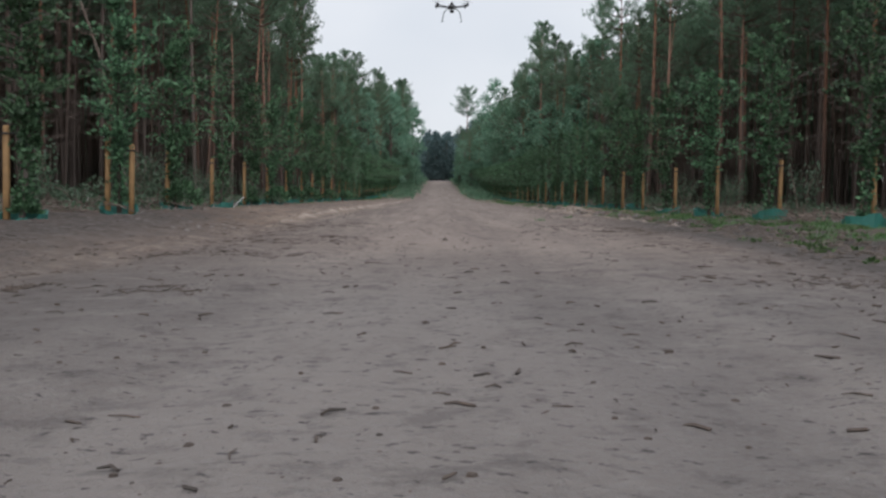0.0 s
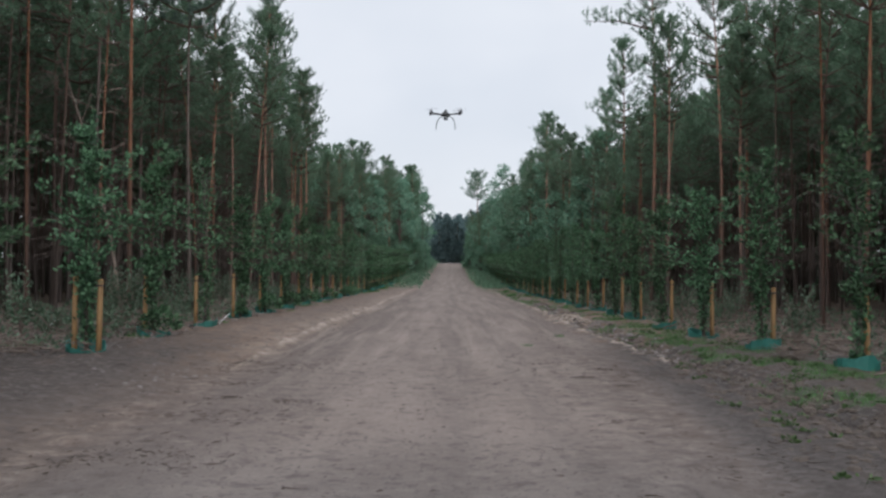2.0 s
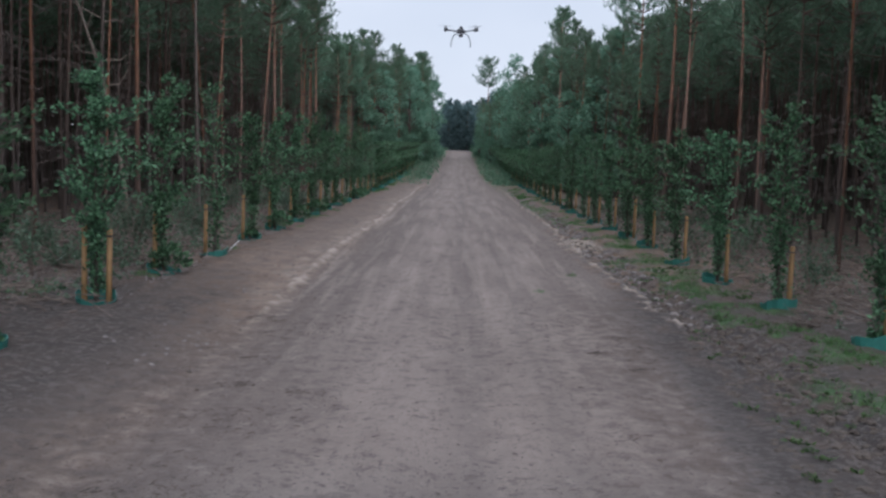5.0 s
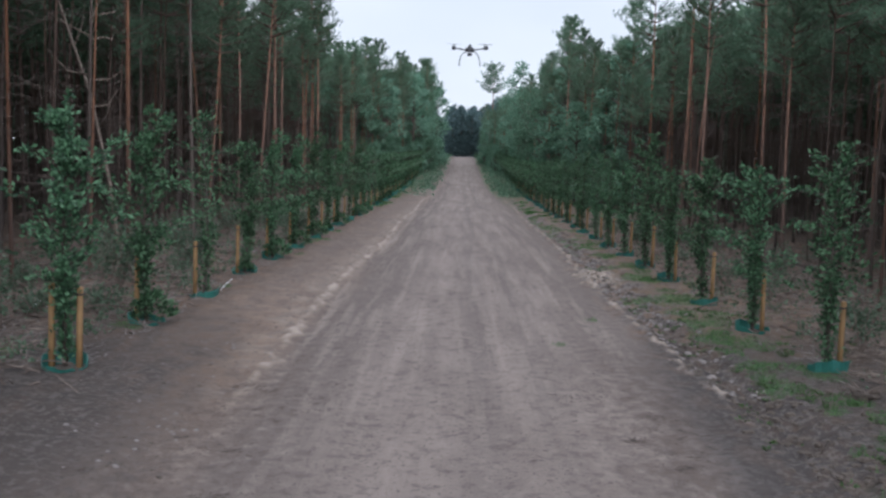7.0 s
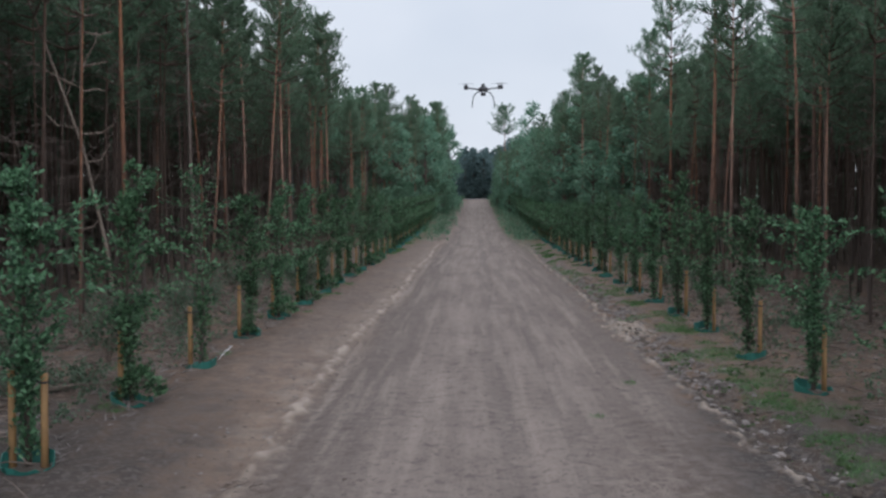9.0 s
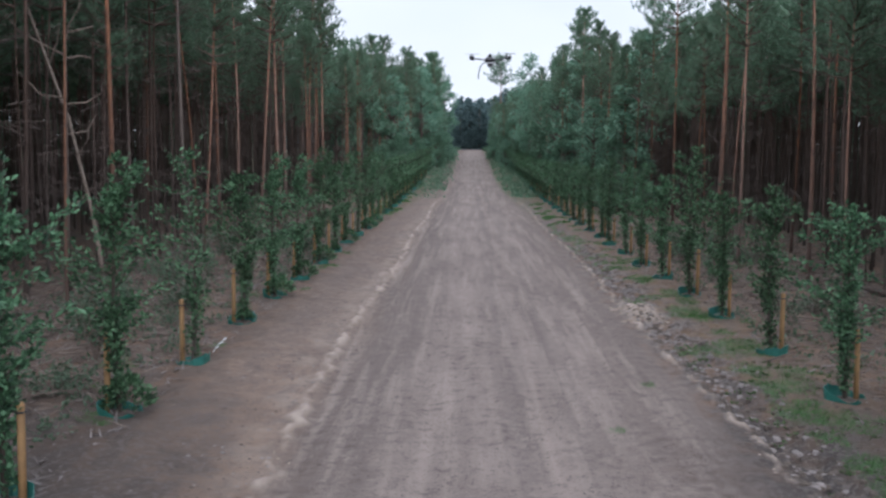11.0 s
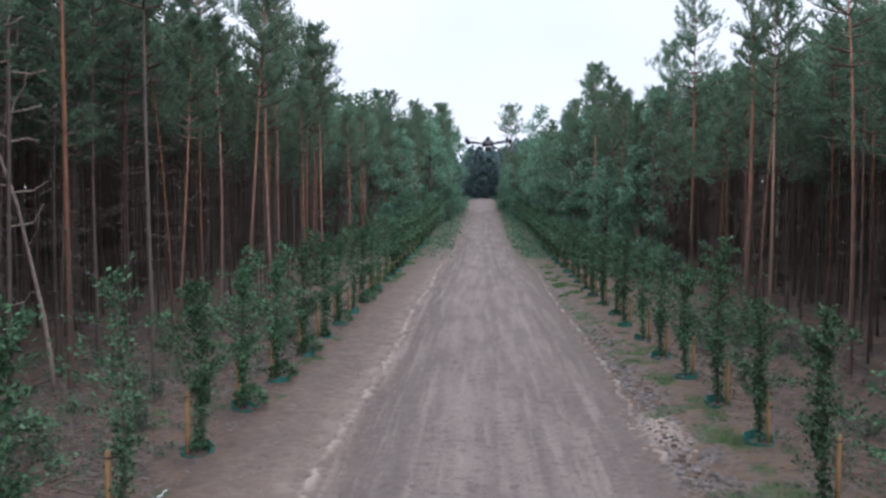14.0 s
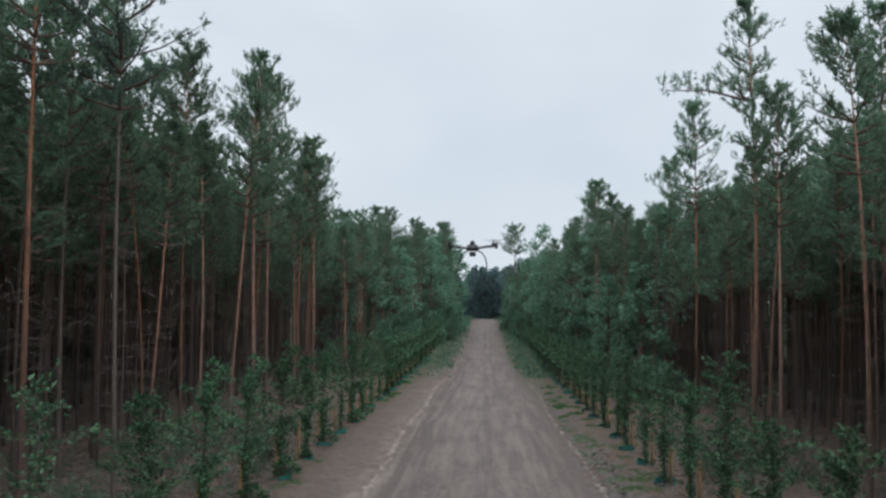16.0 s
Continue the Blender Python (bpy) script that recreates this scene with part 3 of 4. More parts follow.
GREY_PINE = pine(21, 17.6, 11.2, 0.105, BLUE_NEEDLES, GREY_BARK, 2.6, 20)
TALL_PINE = pine(22, 16.3, 10.7, 0.14, reach=1.35, tufts=11, arm=3.2)
tagged(TALL_PINE, "tall pine standing above its neighbours with one long side limb", "pine tree", "pines along the track")
tagged(GREY_PINE, "tall pine with grey-brown trunk and heavy dark crown", "pine tree", "pines along the track")


def put(ob, x, y, turn=0.0, size=1.0, tilt=0.0, nod=0.0):
    m = pose(x, y, ground_z(x, y), tilt, nod, turn) @ Matrix.Scale(size, 4)
    return copy_thing(ob, m)


def place_first(ob, x, y, turn=0.0, size=1.0):
    ob.matrix_basis = pose(x, y, ground_z(x, y), 0, 0, turn) @ Matrix.Scale(size, 4)


# edge trees of both woods
place_first(PINES[0], -12.4, 29.8, 40, 1.12)
place_first(PINES[1], -12.72, 45.3, 100, 1.14)
place_first(PINES[4], -10.6, 50.3, 210, 1.02)
place_first(GREY_PINE, -10.5, 31.8, 20, 1.05)
place_first(PINES[2], 12.0, 33.2, 160, 0.92)
place_first(TALL_PINE, 10.3, 40.0, 0, 1.07)
place_first(INNER_PINES[0], -14.4, 33.5, 0)
place_first(INNER_PINES[1], 11.8, 25.5, 0, 0.9)
place_first(INNER_PINES[2], -15.2, 21.5, 90)
place_first(PINES[5], -11.4, 17.9, 0, 1.1)
place_first(PINES[6], 11.2, 40.9, 0, 0.92)
place_first(PINES[3], 13.15, 50.3, 70, 0.95)
EDGE = [(0, 12.5, 60.0, 300, 0.93), (1, 12.7, 68.7, 20, 0.92), (4, 16.5, 33.0, 130, 0.8), (3, 14.2, 42.0, 200, 0.95), (0, 14.7, 38.5, 80, 0.88), (5, 15.1, 40.5, 30, 1.0),
        (2, -11.2, 64.2, 50, 1.02), (3, -15.9, 43.8, 250, 1.1), (1, -14.4, 80.0, 10, 1.0), (0, 9.4, 83.5, 60, 0.86), (4, 10.5, 94.4, 15, 0.84), (6, -11.9, 38.2, 200, 1.0), (1, -11.6, 57.0, 140, 1.08), (4, -12.0, 70.5, 20, 0.95)]
for kind, x, y, turn, size in EDGE:
    put(PINES[kind], x, y, turn, size)
BACK = [(-13.6, 20.5, 1.06), (-15.2, 25.2, 1.1), (-13.4, 34.6, 1.04), (-14.9, 28.6, 1.12), (-14.2, 39.4, 1.1), (-15.4, 47.2, 1.08), (-14.6, 52.6, 1.1), (-13.4, 60.4, 1.05), (-13.6, 66.0, 1.04), (15.2, 35.4, 0.82), (17.2, 37.2, 0.84), (13.4, 44.8, 0.8), (16.0, 45.6, 0.82)]
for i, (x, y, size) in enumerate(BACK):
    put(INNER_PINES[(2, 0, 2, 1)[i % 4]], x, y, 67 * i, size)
taken = [(-12.4, 29.8), (-12.72, 45.3), (-10.6, 50.3), (-10.5, 31.8), (12.0, 33.2), (10.3, 40.0), (-14.4, 33.5), (11.8, 25.5), (-15.2, 21.5), (-11.4, 17.9), (11.2, 40.9), (13.15, 50.3), (-12.7, 26.8), (-12.5, 28.8)]
taken += [(x, y) for _, x, y, _, _ in EDGE] + [(x, y) for x, y, _ in BACK]
rnd = random.Random(5)
for side in (-1, 1):
    made = 0
    while made < 105:
        y = rnd.uniform(9, 108)
        x = side * (10.6 + (rnd.random() ** 1.3) * 9.0)
        if any((x - a) ** 2 + (y - b) ** 2 < (2.0 if abs(x) < 12.4 else 1.4) ** 2 for a, b in taken):
            continue
        taken.append((x, y))
        put(rnd.choice(PINES if abs(x) < (12.4 if side < 0 else 11.3) else INNER_PINES), x, y, rnd.uniform(0, 360), rnd.uniform(0.86, 1.02) * (1 - 0.16 * smooth01(52, 80, y)) if side < 0 else rnd.uniform(0.68, 0.8) + 0.1 * smooth01(50, 75, y), rnd.gauss(0, 1.7), rnd.gauss(0, 1.7))
        made += 1


def woods(name, spots, seed, blades, label, tall=1.0):
    """Deep woods: many trunks with simple needle crowns, in one mesh each for stems and crowns."""
    rnd = random.Random(seed)
    stems, crowns = Shape(), Shape()
    for x, y in spots:
        z, h, r = ground_z(x, y), rnd.uniform(14, 17) * tall, rnd.uniform(0.06, 0.11)
        dx, dy = rnd.uniform(-0.4, 0.4), rnd.uniform(-0.4, 0.4)
        stems.tube([(x, y, z - 0.2), (x + dx * 0.4, y + dy * 0.4, z + h * 0.5), (x + dx, y + dy, z + h * 0.96)], [r, r * 0.75, r * 0.2], 6, False)
        for _ in range(blades):
            k = rnd.random()
            w = 1.9 * (1 - k) ** 0.6 * (0.5 + k) + 0.2
            a, q = rnd.uniform(0, 6.28), math.sqrt(rnd.random()) * w
            p = Vector((x + dx + q * math.cos(a), y + dy + q * math.sin(a), z + h * (0.58 + 0.42 * k)))
            crowns.blade(p, Vector((math.cos(a), math.sin(a), 0.8)) + unit(rnd) * 0.7, rnd.uniform(0.4, 0.9), 0.3, rnd)
    stuff(name + "_stems", stems, SHADED_BARK, label + ", stems", "woods")
    stuff(name + "_crowns", crowns, NEEDLES, label + ", crowns", "woods")


def scatter(seed, count, x0, x1, y0, y1, gap):
    rnd, spots = random.Random(seed), []
    for _ in range(count * 6):
        x, y = rnd.uniform(x0, x1), rnd.uniform(y0, y1)
        if all((x - a) ** 2 + (y - b) ** 2 > gap * gap for a, b in spots):
            spots.append((x, y))
            if len(spots) >= count:
                break
    return spots


woods("west_woods", scatter(31, 820, -48, -17.5, 5, 130, 1.45) + scatter(32, 350, -34, -13, 98, 250, 1.6), 33, 230, "dense dark pine woods beyond the edge trees")
woods("east_woods", scatter(41, 820, 17.5, 48, 5, 130, 1.45) + scatter(42, 350, 13, 34, 98, 250, 1.6), 43, 230, "dense dark pine woods beyond the edge trees", 0.9)


def thicket():
    """Dead lower branches and dim needles deep in both woods."""
    rnd = random.Random(44)
    dead, dim = Shape(), Shape()
    for _ in range(15000):
        side = rnd.choice((-1, 1))
        x, y, z = side * (11.0 + 22 * rnd.random() ** 1.2), rnd.uniform(6, 120), rnd.uniform(1.2, 11)
        a = rnd.uniform(0, 6.28)
        dead.blade(Vector((x, y, z + rise(y))), Vector((math.cos(a), math.sin(a), rnd.uniform(-0.5, 0.5))), rnd.uniform(0.5, 1.8), 0.024, rnd)
    for _ in range(40000):
        side = rnd.choice((-1, 1))
        x, y, z = side * rnd.uniform(44, 52), rnd.uniform(-5, 230), rnd.uniform(0, 12)
        dim.leaf(Vector((x, y, z + rise(y))), unit(rnd), rnd.uniform(0.8, 1.7), 0.7, rnd)
    for _ in range(22000):
        side = rnd.choice((-1, 1))
        dim.leaf(Vector((side * rnd.uniform(12, 50), rnd.uniform(-6, 4), rnd.uniform(0, 13))), unit(rnd), rnd.uniform(0.4, 0.9), 0.35, rnd)
    stuff("dead_branch_thicket", dead, DEAD_WOOD, "brown tangle of dead lower pine branches", "thicket")
    stuff("deep_wood_foliage", dim, NEEDLES, "dim foliage deep inside the woods", "woods")


thicket()


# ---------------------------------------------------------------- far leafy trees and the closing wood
def broadleaf(seed, height, wide, base, mat=HAZED_LEAVES, leaves=3200, size=0.36):
    """A leafy tree: forked trunk, limbs and a crown of leaf clumps with gaps."""
    rnd = random.Random(seed)
    root = new("leafy_tree")
    trunk, crown = Shape(), Shape()
    trunk.tube([(0, 0, -0.2), (0.1, 0, height * 0.35), (0, 0.15, height * 0.85)], [0.22, 0.16, 0.04], 7)
    clumps = []
    for i in range(46):
        k = rnd.random()
        z = base + (height - base) * k
        w = wide * (math.sin(math.pi * min(1, 0.16 + 0.84 * k)) ** 0.6) * rnd.uniform(0.4, 1.05)
        a = rnd.uniform(0, 6.28)
        c = Vector((w * math.cos(a), w * math.sin(a), z))
        clumps.append((c, rnd.uniform(0.35, 0.95) * wide / 2.6))
        trunk.tube([(0, 0.05, max(0.5, z - w * 0.7)), c * 0.6 + Vector((0, 0, 0.35 * z)), c], [0.07, 0.045, 0.012], 4, False)
    for i in range(leaves):
        c, r = clumps[i % len(clumps)]
        o = unit(rnd)
        p = c + Vector((o.x, o.y, o.z * 0.75)) * r * rnd.uniform(0.4, 1.0)
        crown.leaf(p, o + unit(rnd) * 0.8, size * rnd.uniform(0.6, 1.2), size * 0.6, rnd)
    part("trunk", trunk, GREY_BARK, root)
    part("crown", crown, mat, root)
    return tagged(root, "full green leafy tree reaching down to the verge", "tree", "leafy trees further down the track")


def wood_line(side, y):
    """How far the far trees stand from the middle of the track: they close in towards the end."""
    return 9.2 - (5.2 if side < 0 else 4.9) * smooth01(95, 205, y)


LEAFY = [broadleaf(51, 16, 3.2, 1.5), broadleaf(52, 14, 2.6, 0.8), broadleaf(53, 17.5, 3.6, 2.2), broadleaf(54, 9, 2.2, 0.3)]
rnd = random.Random(77)
for ob, (x, y) in zip(LEAFY, ((-8.3, 165), (11.2, 118), (9.2, 150), (-10.6, 104))):
    place_first(ob, x, y)
TALL_OF = {LEAFY[0]: 16.0, LEAFY[1]: 14.0, LEAFY[2]: 17.5, LEAFY[3]: 9.0, PINES[0]: 17.0, PINES[1]: 15.2, PINES[2]: 16.2, PINES[4]: 17.8}
for side in (-1, 1):
    for i in range(54):
        y = 90 + i * (1.96 if side < 0 else 2.5) + rnd.uniform(-1.0, 1.0)
        tall = 13.6 + 0.043 * (y - 100) if side < 0 else 12.6 + 2.6 * (1 - smooth01(100, 122, y)) - 2.0 * smooth01(165, 190, y)
        ob = (PINES[0], PINES[4], LEAFY[1], PINES[1], PINES[2], LEAFY[0])[i % 6] if y < 140 else (PINES[0], LEAFY[0], PINES[1], LEAFY[2], LEAFY[1], PINES[4])[i % 6]
        size = tall * rnd.uniform(0.82, 1.04) / TALL_OF[ob]
        put(ob, side * (wood_line(side, y) + rnd.uniform(0.5, 4.5)), y, rnd.uniform(0, 360), size)
        if i % 3 == 1:
            put(LEAFY[3], side * (wood_line(side, y) + rnd.uniform(-0.6, 1.2)), y + 1.0, rnd.uniform(0, 360), rnd.uniform(0.35, 0.75))


for i in range(9):
    y = 69 + i * 3.0
    put(LEAFY[3 if i % 3 else 1], rnd.uniform(9.6, 12.5), y, rnd.uniform(0, 360), rnd.uniform(0.6, 0.95))
for x, y, size in ((5.2, 196, 0.62), (5.4, 206, 0.7), (5.6, 215, 0.8), (5.8, 187, 0.6)):
    put(LEAFY[3], x, y, rnd.uniform(0, 360), size)

def far_wood():
    """The wood that closes the end of the track and both far sides."""
    rnd = random.Random(61)
    stems, leaves = Shape(), Shape()
    spots = scatter(62, 230, -70, 70, 285, 345, 2.6) + scatter(65, 26, -3.2, 3.2, 283, 300, 1.0) + scatter(66, 30, -16, -8, 215, 285, 1.5) + scatter(67, 30, 7, 14, 240, 285, 1.5) + scatter(63, 160, -45, -10, 245, 300, 2.6) + scatter(64, 160, 10, 45, 245, 300, 2.6)
    for x, y in spots:
        z, h = ground_z(x, y), (10.5 + 4 * rnd.random() if abs(x) < 14 and y > 235 else 9.5 + 8.5 * rnd.random() ** 1.4)
        stems.tube([(x, y, z - 0.2), (x, y, z + h * 0.9)], [0.2, 0.06], 5, False)
        for _ in range(420 if abs(x) < 22 else 170):
            o, k = unit(rnd), rnd.random()
            w = 2.9 * math.sin(math.pi * (0.1 + 0.88 * k)) ** 0.8 * (0.6 + 0.4 * math.sin(7 * k + x))
            p = Vector((x + o.x * w, y + o.y * w, z + 0.4 + h * k))
            leaves.leaf(p, o + unit(rnd), rnd.uniform(0.7, 1.3), 0.75, rnd)
    for _ in range(5200):
        x, y = rnd.uniform(-9, 9), rnd.uniform(282.5, 287)
        h = 4.5 + 1.8 * math.sin(x * 0.9) + 1.2 * math.sin(x * 2.3 + 1)
        leaves.leaf(Vector((x, y, ground_z(x, y) + h * rnd.random())), unit(rnd) + Vector((0, -0.5, 0.3)), rnd.uniform(0.5, 1.0), 0.6, rnd)
    stuff("far_wood_stems", stems, GREY_BARK, "stems of the dark wood closing the end of the track", "woods")
    stuff("far_wood_leaves", leaves, HAZED_WOOD, "dark foliage of the wood closing the end of the track, haze painted into its colour", "woods")


far_wood()


def lone_pine():
    """A tall pine standing free at the far bend, with a flat, gappy crown."""
    ob = pine(91, 22.0, 15.5, 0.26, NEEDLES, PINE_BARK, 4.6, 22, 9, needle=1.8)
    place_first(ob, 7.0, 231, 30)
    tagged(ob, "solitary tall pine with a flat open crown beside the far track", "pine tree")


lone_pine()


# ---------------------------------------------------------------- young planted trees
def young_tree(seed, height, wide, two, side, leaves=1500, size=0.115, shoots=True, bush=0.0):
    """A young staked tree: stem, upright branches, leafy crown, shoots low on the stem, stakes and straps."""
    rnd = random.Random(seed)
    root = new("young_tree")
    stem, crown, low = Shape(), Shape(), Shape()
    bow = Vector((rnd.uniform(-0.1, 0.1), rnd.uniform(-0.1, 0.1), 0))
    axis = lambda z: Vector((0, 0, z)) + bow * math.sin(z)
    stem.tube([axis(z) for z in (-0.1, 0.5, 1.2, 2.0, 3.0, height * 0.93)], [0.05, 0.042, 0.036, 0.028, 0.018, 0.006], 7)
    tips = []
    tiers = 34
    for i in range(tiers):
        k = (i // 3 * 3 + 1.5 + rnd.gauss(0, 0.5)) / tiers
        z = 1.2 + (height - 1.5) * max(0.0, min(1.0, k))
        w = wide * 0.48 * math.sin(math.pi * min(1.0, max(0.1, 0.2 + 0.72 * k))) * rnd.uniform(0.25, 1.75)
        a = rnd.uniform(0, 6.28)
        p0 = axis(z)
        tip = p0 + Vector((math.cos(a) * w, math.sin(a) * w, w * rnd.uniform(0.05, 0.75) + 0.05))
        stem.tube([p0, p0.lerp(tip, 0.5) + Vector((0, 0, -0.08 * w)), tip], [0.012, 0.008, 0.003], 4, False)
        tips.append((p0, tip))
    for _ in range(7):
        p0 = axis(height * rnd.uniform(0.6, 0.9))
        tip = p0 + Vector((rnd.gauss(0, 0.2), rnd.gauss(0, 0.2), rnd.uniform(0.35, 0.75)))
        stem.tube([p0, p0.lerp(tip, 0.5) + Vector((0.02, 0, 0)), tip], [0.009, 0.006, 0.002], 4, False)
        for _ in range(leaves // 70):
            crown.leaf(p0.lerp(tip, rnd.uniform(0.2, 1.05)), (tip - p0).normalized() * 0.6 + unit(rnd) * 0.8, size * rnd.uniform(0.6, 1.2), size * 0.5, rnd)
    for _ in range(int(360 * bush)):
        o = unit(rnd)
        p = Vector((0.3 * bush * rnd.random() + o.x * 0.34 * bush, o.y * 0.3 * bush, 0.12 + abs(o.z) * 0.5 * bush))
        low.leaf(p, o + Vector((0.3, 0, 0.4)), size * rnd.uniform(0.7, 1.2), size * 0.55, rnd)
    for i in range(leaves):
        p0, tip = tips[i % len(tips)]
        if i % 10 < 3:
            z = 0.9 + (height * 0.86 - 0.9) * rnd.random()
            p = axis(z) + Vector((rnd.gauss(0, 0.09), rnd.gauss(0, 0.09), 0))
            crown.leaf(p, unit(rnd) + Vector((0, 0, 0.4)), size * rnd.uniform(0.6, 1.1), size * 0.55, rnd)
            continue
        t = 1.1 - 0.9 * rnd.random() ** 1.3
        p = p0.lerp(tip, t) + Vector((rnd.gauss(0, 0.07), rnd.gauss(0, 0.07), rnd.gauss(0, 0.045)))
        crown.leaf(p, (tip - p0).normalized() + unit(rnd) * 0.9, size * rnd.uniform(0.6, 1.3), size * 0.52, rnd)
    part("trunk", stem, YOUNG_BARK, root)
    part("crown", crown, LEAVES, root)
    if shoots:
        for _ in range(leaves // 4):
            z = 0.15 + 1.6 * rnd.random()
            p = axis(z) + Vector((rnd.gauss(0, 0.07), rnd.gauss(0, 0.07), 0))
            low.leaf(p, unit(rnd) + Vector((0, 0, 0.4)), size * rnd.uniform(0.6, 1.1), size * 0.6, rnd)
        tagged(part("low_foliage", low, LEAVES, root, "dark leaves sprouting low on the stem"), kind="stuff")
    for sx in ((-1, 1) if two else (side,)):
        post = Shape()
        x, tilt = sx * 0.22, rnd.uniform(-0.03, 0.03)
        top = 1.35 * rnd.uniform(0.95, 1.05)
        post.tube([(x, 0, -0.2), (x + tilt * 0.5, 0, 0.6), (x + tilt, 0, top - 0.02), (x + tilt, 0, top)], [0.054, 0.052, 0.05, 0.043], 9)
        part("stake", post, STAKE, root, "yellowish peeled round wooden stake", True)
        band = Shape()
        loop = [(x + tilt * 0.9 + 0.063 * math.cos(a), 0.063 * math.sin(a), top - 0.12) for a in np.linspace(0, 6.28, 9)]
        band.tube(loop, [0.016] * 9, 5)
        band.tube([(x, 0.05, top - 0.12), (x * 0.5, 0.02, top - 0.11), (0, 0.05, top - 0.12)], [0.015] * 3, 5)
        part("strap", band, STRAP, root, "black rubber tie strap")
    return tagged(root, "young staked broadleaf tree with a narrow green crown", "young tree", "young trees lining the track")


def watering_ring(seed):
    """A wavy plastic sheet set round the stem, filled with soil."""
    rnd = random.Random(seed)
    root = new("watering_ring")
    wall, fill = Shape(), Shape()
    n = 22
    wave = [(rnd.uniform(-0.03, 0.03), 0.12 + 0.10 * math.sin(k * 0.285 + seed) + rnd.uniform(-0.05, 0.05)) for k in range(n)]
    for r0, flip in ((0.34, 0), (0.328, 1)):
        for k in range(n):
            a = 2 * math.pi * k / n
            for z in (-0.05, wave[k][1]):
                r = r0 + wave[k][0] + (0.025 if z > 0 else 0)
                wall.v.append(Vector((r * math.cos(a), r * math.sin(a), z)))
    for k in range(n):
        a, b = 2 * k, 2 * ((k + 1) % n)
        wall.f += [(a, b, b + 1, a + 1), (2 * n + a + 1, 2 * n + b + 1, 2 * n + b, 2 * n + a), (a + 1, b + 1, 2 * n + b + 1, 2 * n + a + 1)]
    fill.lump((0, 0, -0.03), 0.33, rnd, 0.2, 4, 12)
    part("sheet", wall, RING, root)
    part("soil", fill, EARTH, root, "dark soil mound")
    return tagged(root, "teal-green plastic watering ring around a planted stem", "watering ring", "watering rings at the young trees")


YOUNG_L = [young_tree(101, 4.3, 1.45, True, -1, 2300), young_tree(102, 4.5, 1.25, False, -1, 1900, bush=1.0), young_tree(103, 4.5, 1.3, False, -1, 900), young_tree(104, 4.0, 1.2, False, -1, 2000, bush=0.4)]
YOUNG_R = [young_tree(111, 4.3, 1.2, False, 1, 1600, bush=0.2), young_tree(112, 4.0, 1.7, False, 1, 2100), young_tree(113, 3.9, 1.2, False, 1, 1700), young_tree(114, 4.3, 1.2, False, 1, 1500)]
FAR_YOUNG = [young_tree(121, 4.0, 2.0, False, -1, 420, 0.24), young_tree(122, 3.8, 1.9, False, 1, 420, 0.24)]
RINGS = [watering_ring(131), watering_ring(132), watering_ring(133)]
used = set()


def plant(ob, x, y, turn, size):
    if ob.name in used:
        put(ob, x, y, turn, size)
    else:
        used.add(ob.name)
        place_first(ob, x, y, turn, size)


rnd = random.Random(9)
while left_rows[-1] < 200:
    left_rows.append(left_rows[-1] + 4.5 + rnd.uniform(-0.3, 0.3))
while right_rows[-1] < 200:
    right_rows.append(right_rows[-1] + 4.45 + rnd.uniform(-0.3, 0.3))
for i, y in enumerate(left_rows):
    x = (LEFT_X[i] if i < len(LEFT_X) else -6.7 + rnd.uniform(-0.1, 0.1)) + 0.2
    near = y < 75
    kind = {1: 0, 2: 1, 3: 2, 4: 3}.get(i, rnd.randrange(1, 4))
    plant(YOUNG_L[kind] if near else FAR_YOUNG[0], x, y, rnd.uniform(-12, 12), rnd.uniform(0.94, 1.05))
    if y < 120:
        plant(RINGS[i % 3], x, y, rnd.uniform(0, 360), 1.0)
for i, y in enumerate(right_rows):
    x = RIGHT_X[i] if i < len(RIGHT_X) else 6.6 + rnd.uniform(-0.1, 0.1)
    near = y < 75
    kind = {0: 0, 1: 3, 2: 1, 3: 2, 5: 3}.get(i, rnd.randrange(0, 4))
    plant(YOUNG_R[kind] if near else FAR_YOUNG[1], x, y, rnd.uniform(-12, 12), 1.16 if i == 5 else rnd.uniform(0.94, 1.05))
    if y < 120:
        plant(RINGS[i % 3], x, y, rnd.uniform(0, 360), 1.0)


# ---------------------------------------------------------------- verge: grass, crust, twigs
def grass():
    rnd = random.Random(71)
    s = Shape()
    patches = PATCHES
    for px, py, r in patches:
        for _ in range(int(900 * r * r + 200 * r)):
            a, q = rnd.uniform(0, 6.28), r * math.sqrt(rnd.random())
            x, y = px + q * math.cos(a), py + q * 1.6 * math.sin(a)
            s.blade(Vector((x, y, ground_z(x, y) - 0.01)), Vector((rnd.gauss(0, 0.5), rnd.gauss(0, 0.5), 1)), rnd.uniform(0.03, 0.12) * (1 if py < 60 else 1.4), 0.014 if py < 60 else 0.03, rnd)
    stuff("verge_grass", s, GRASS, "short patchy green grass on the verges", "grass")


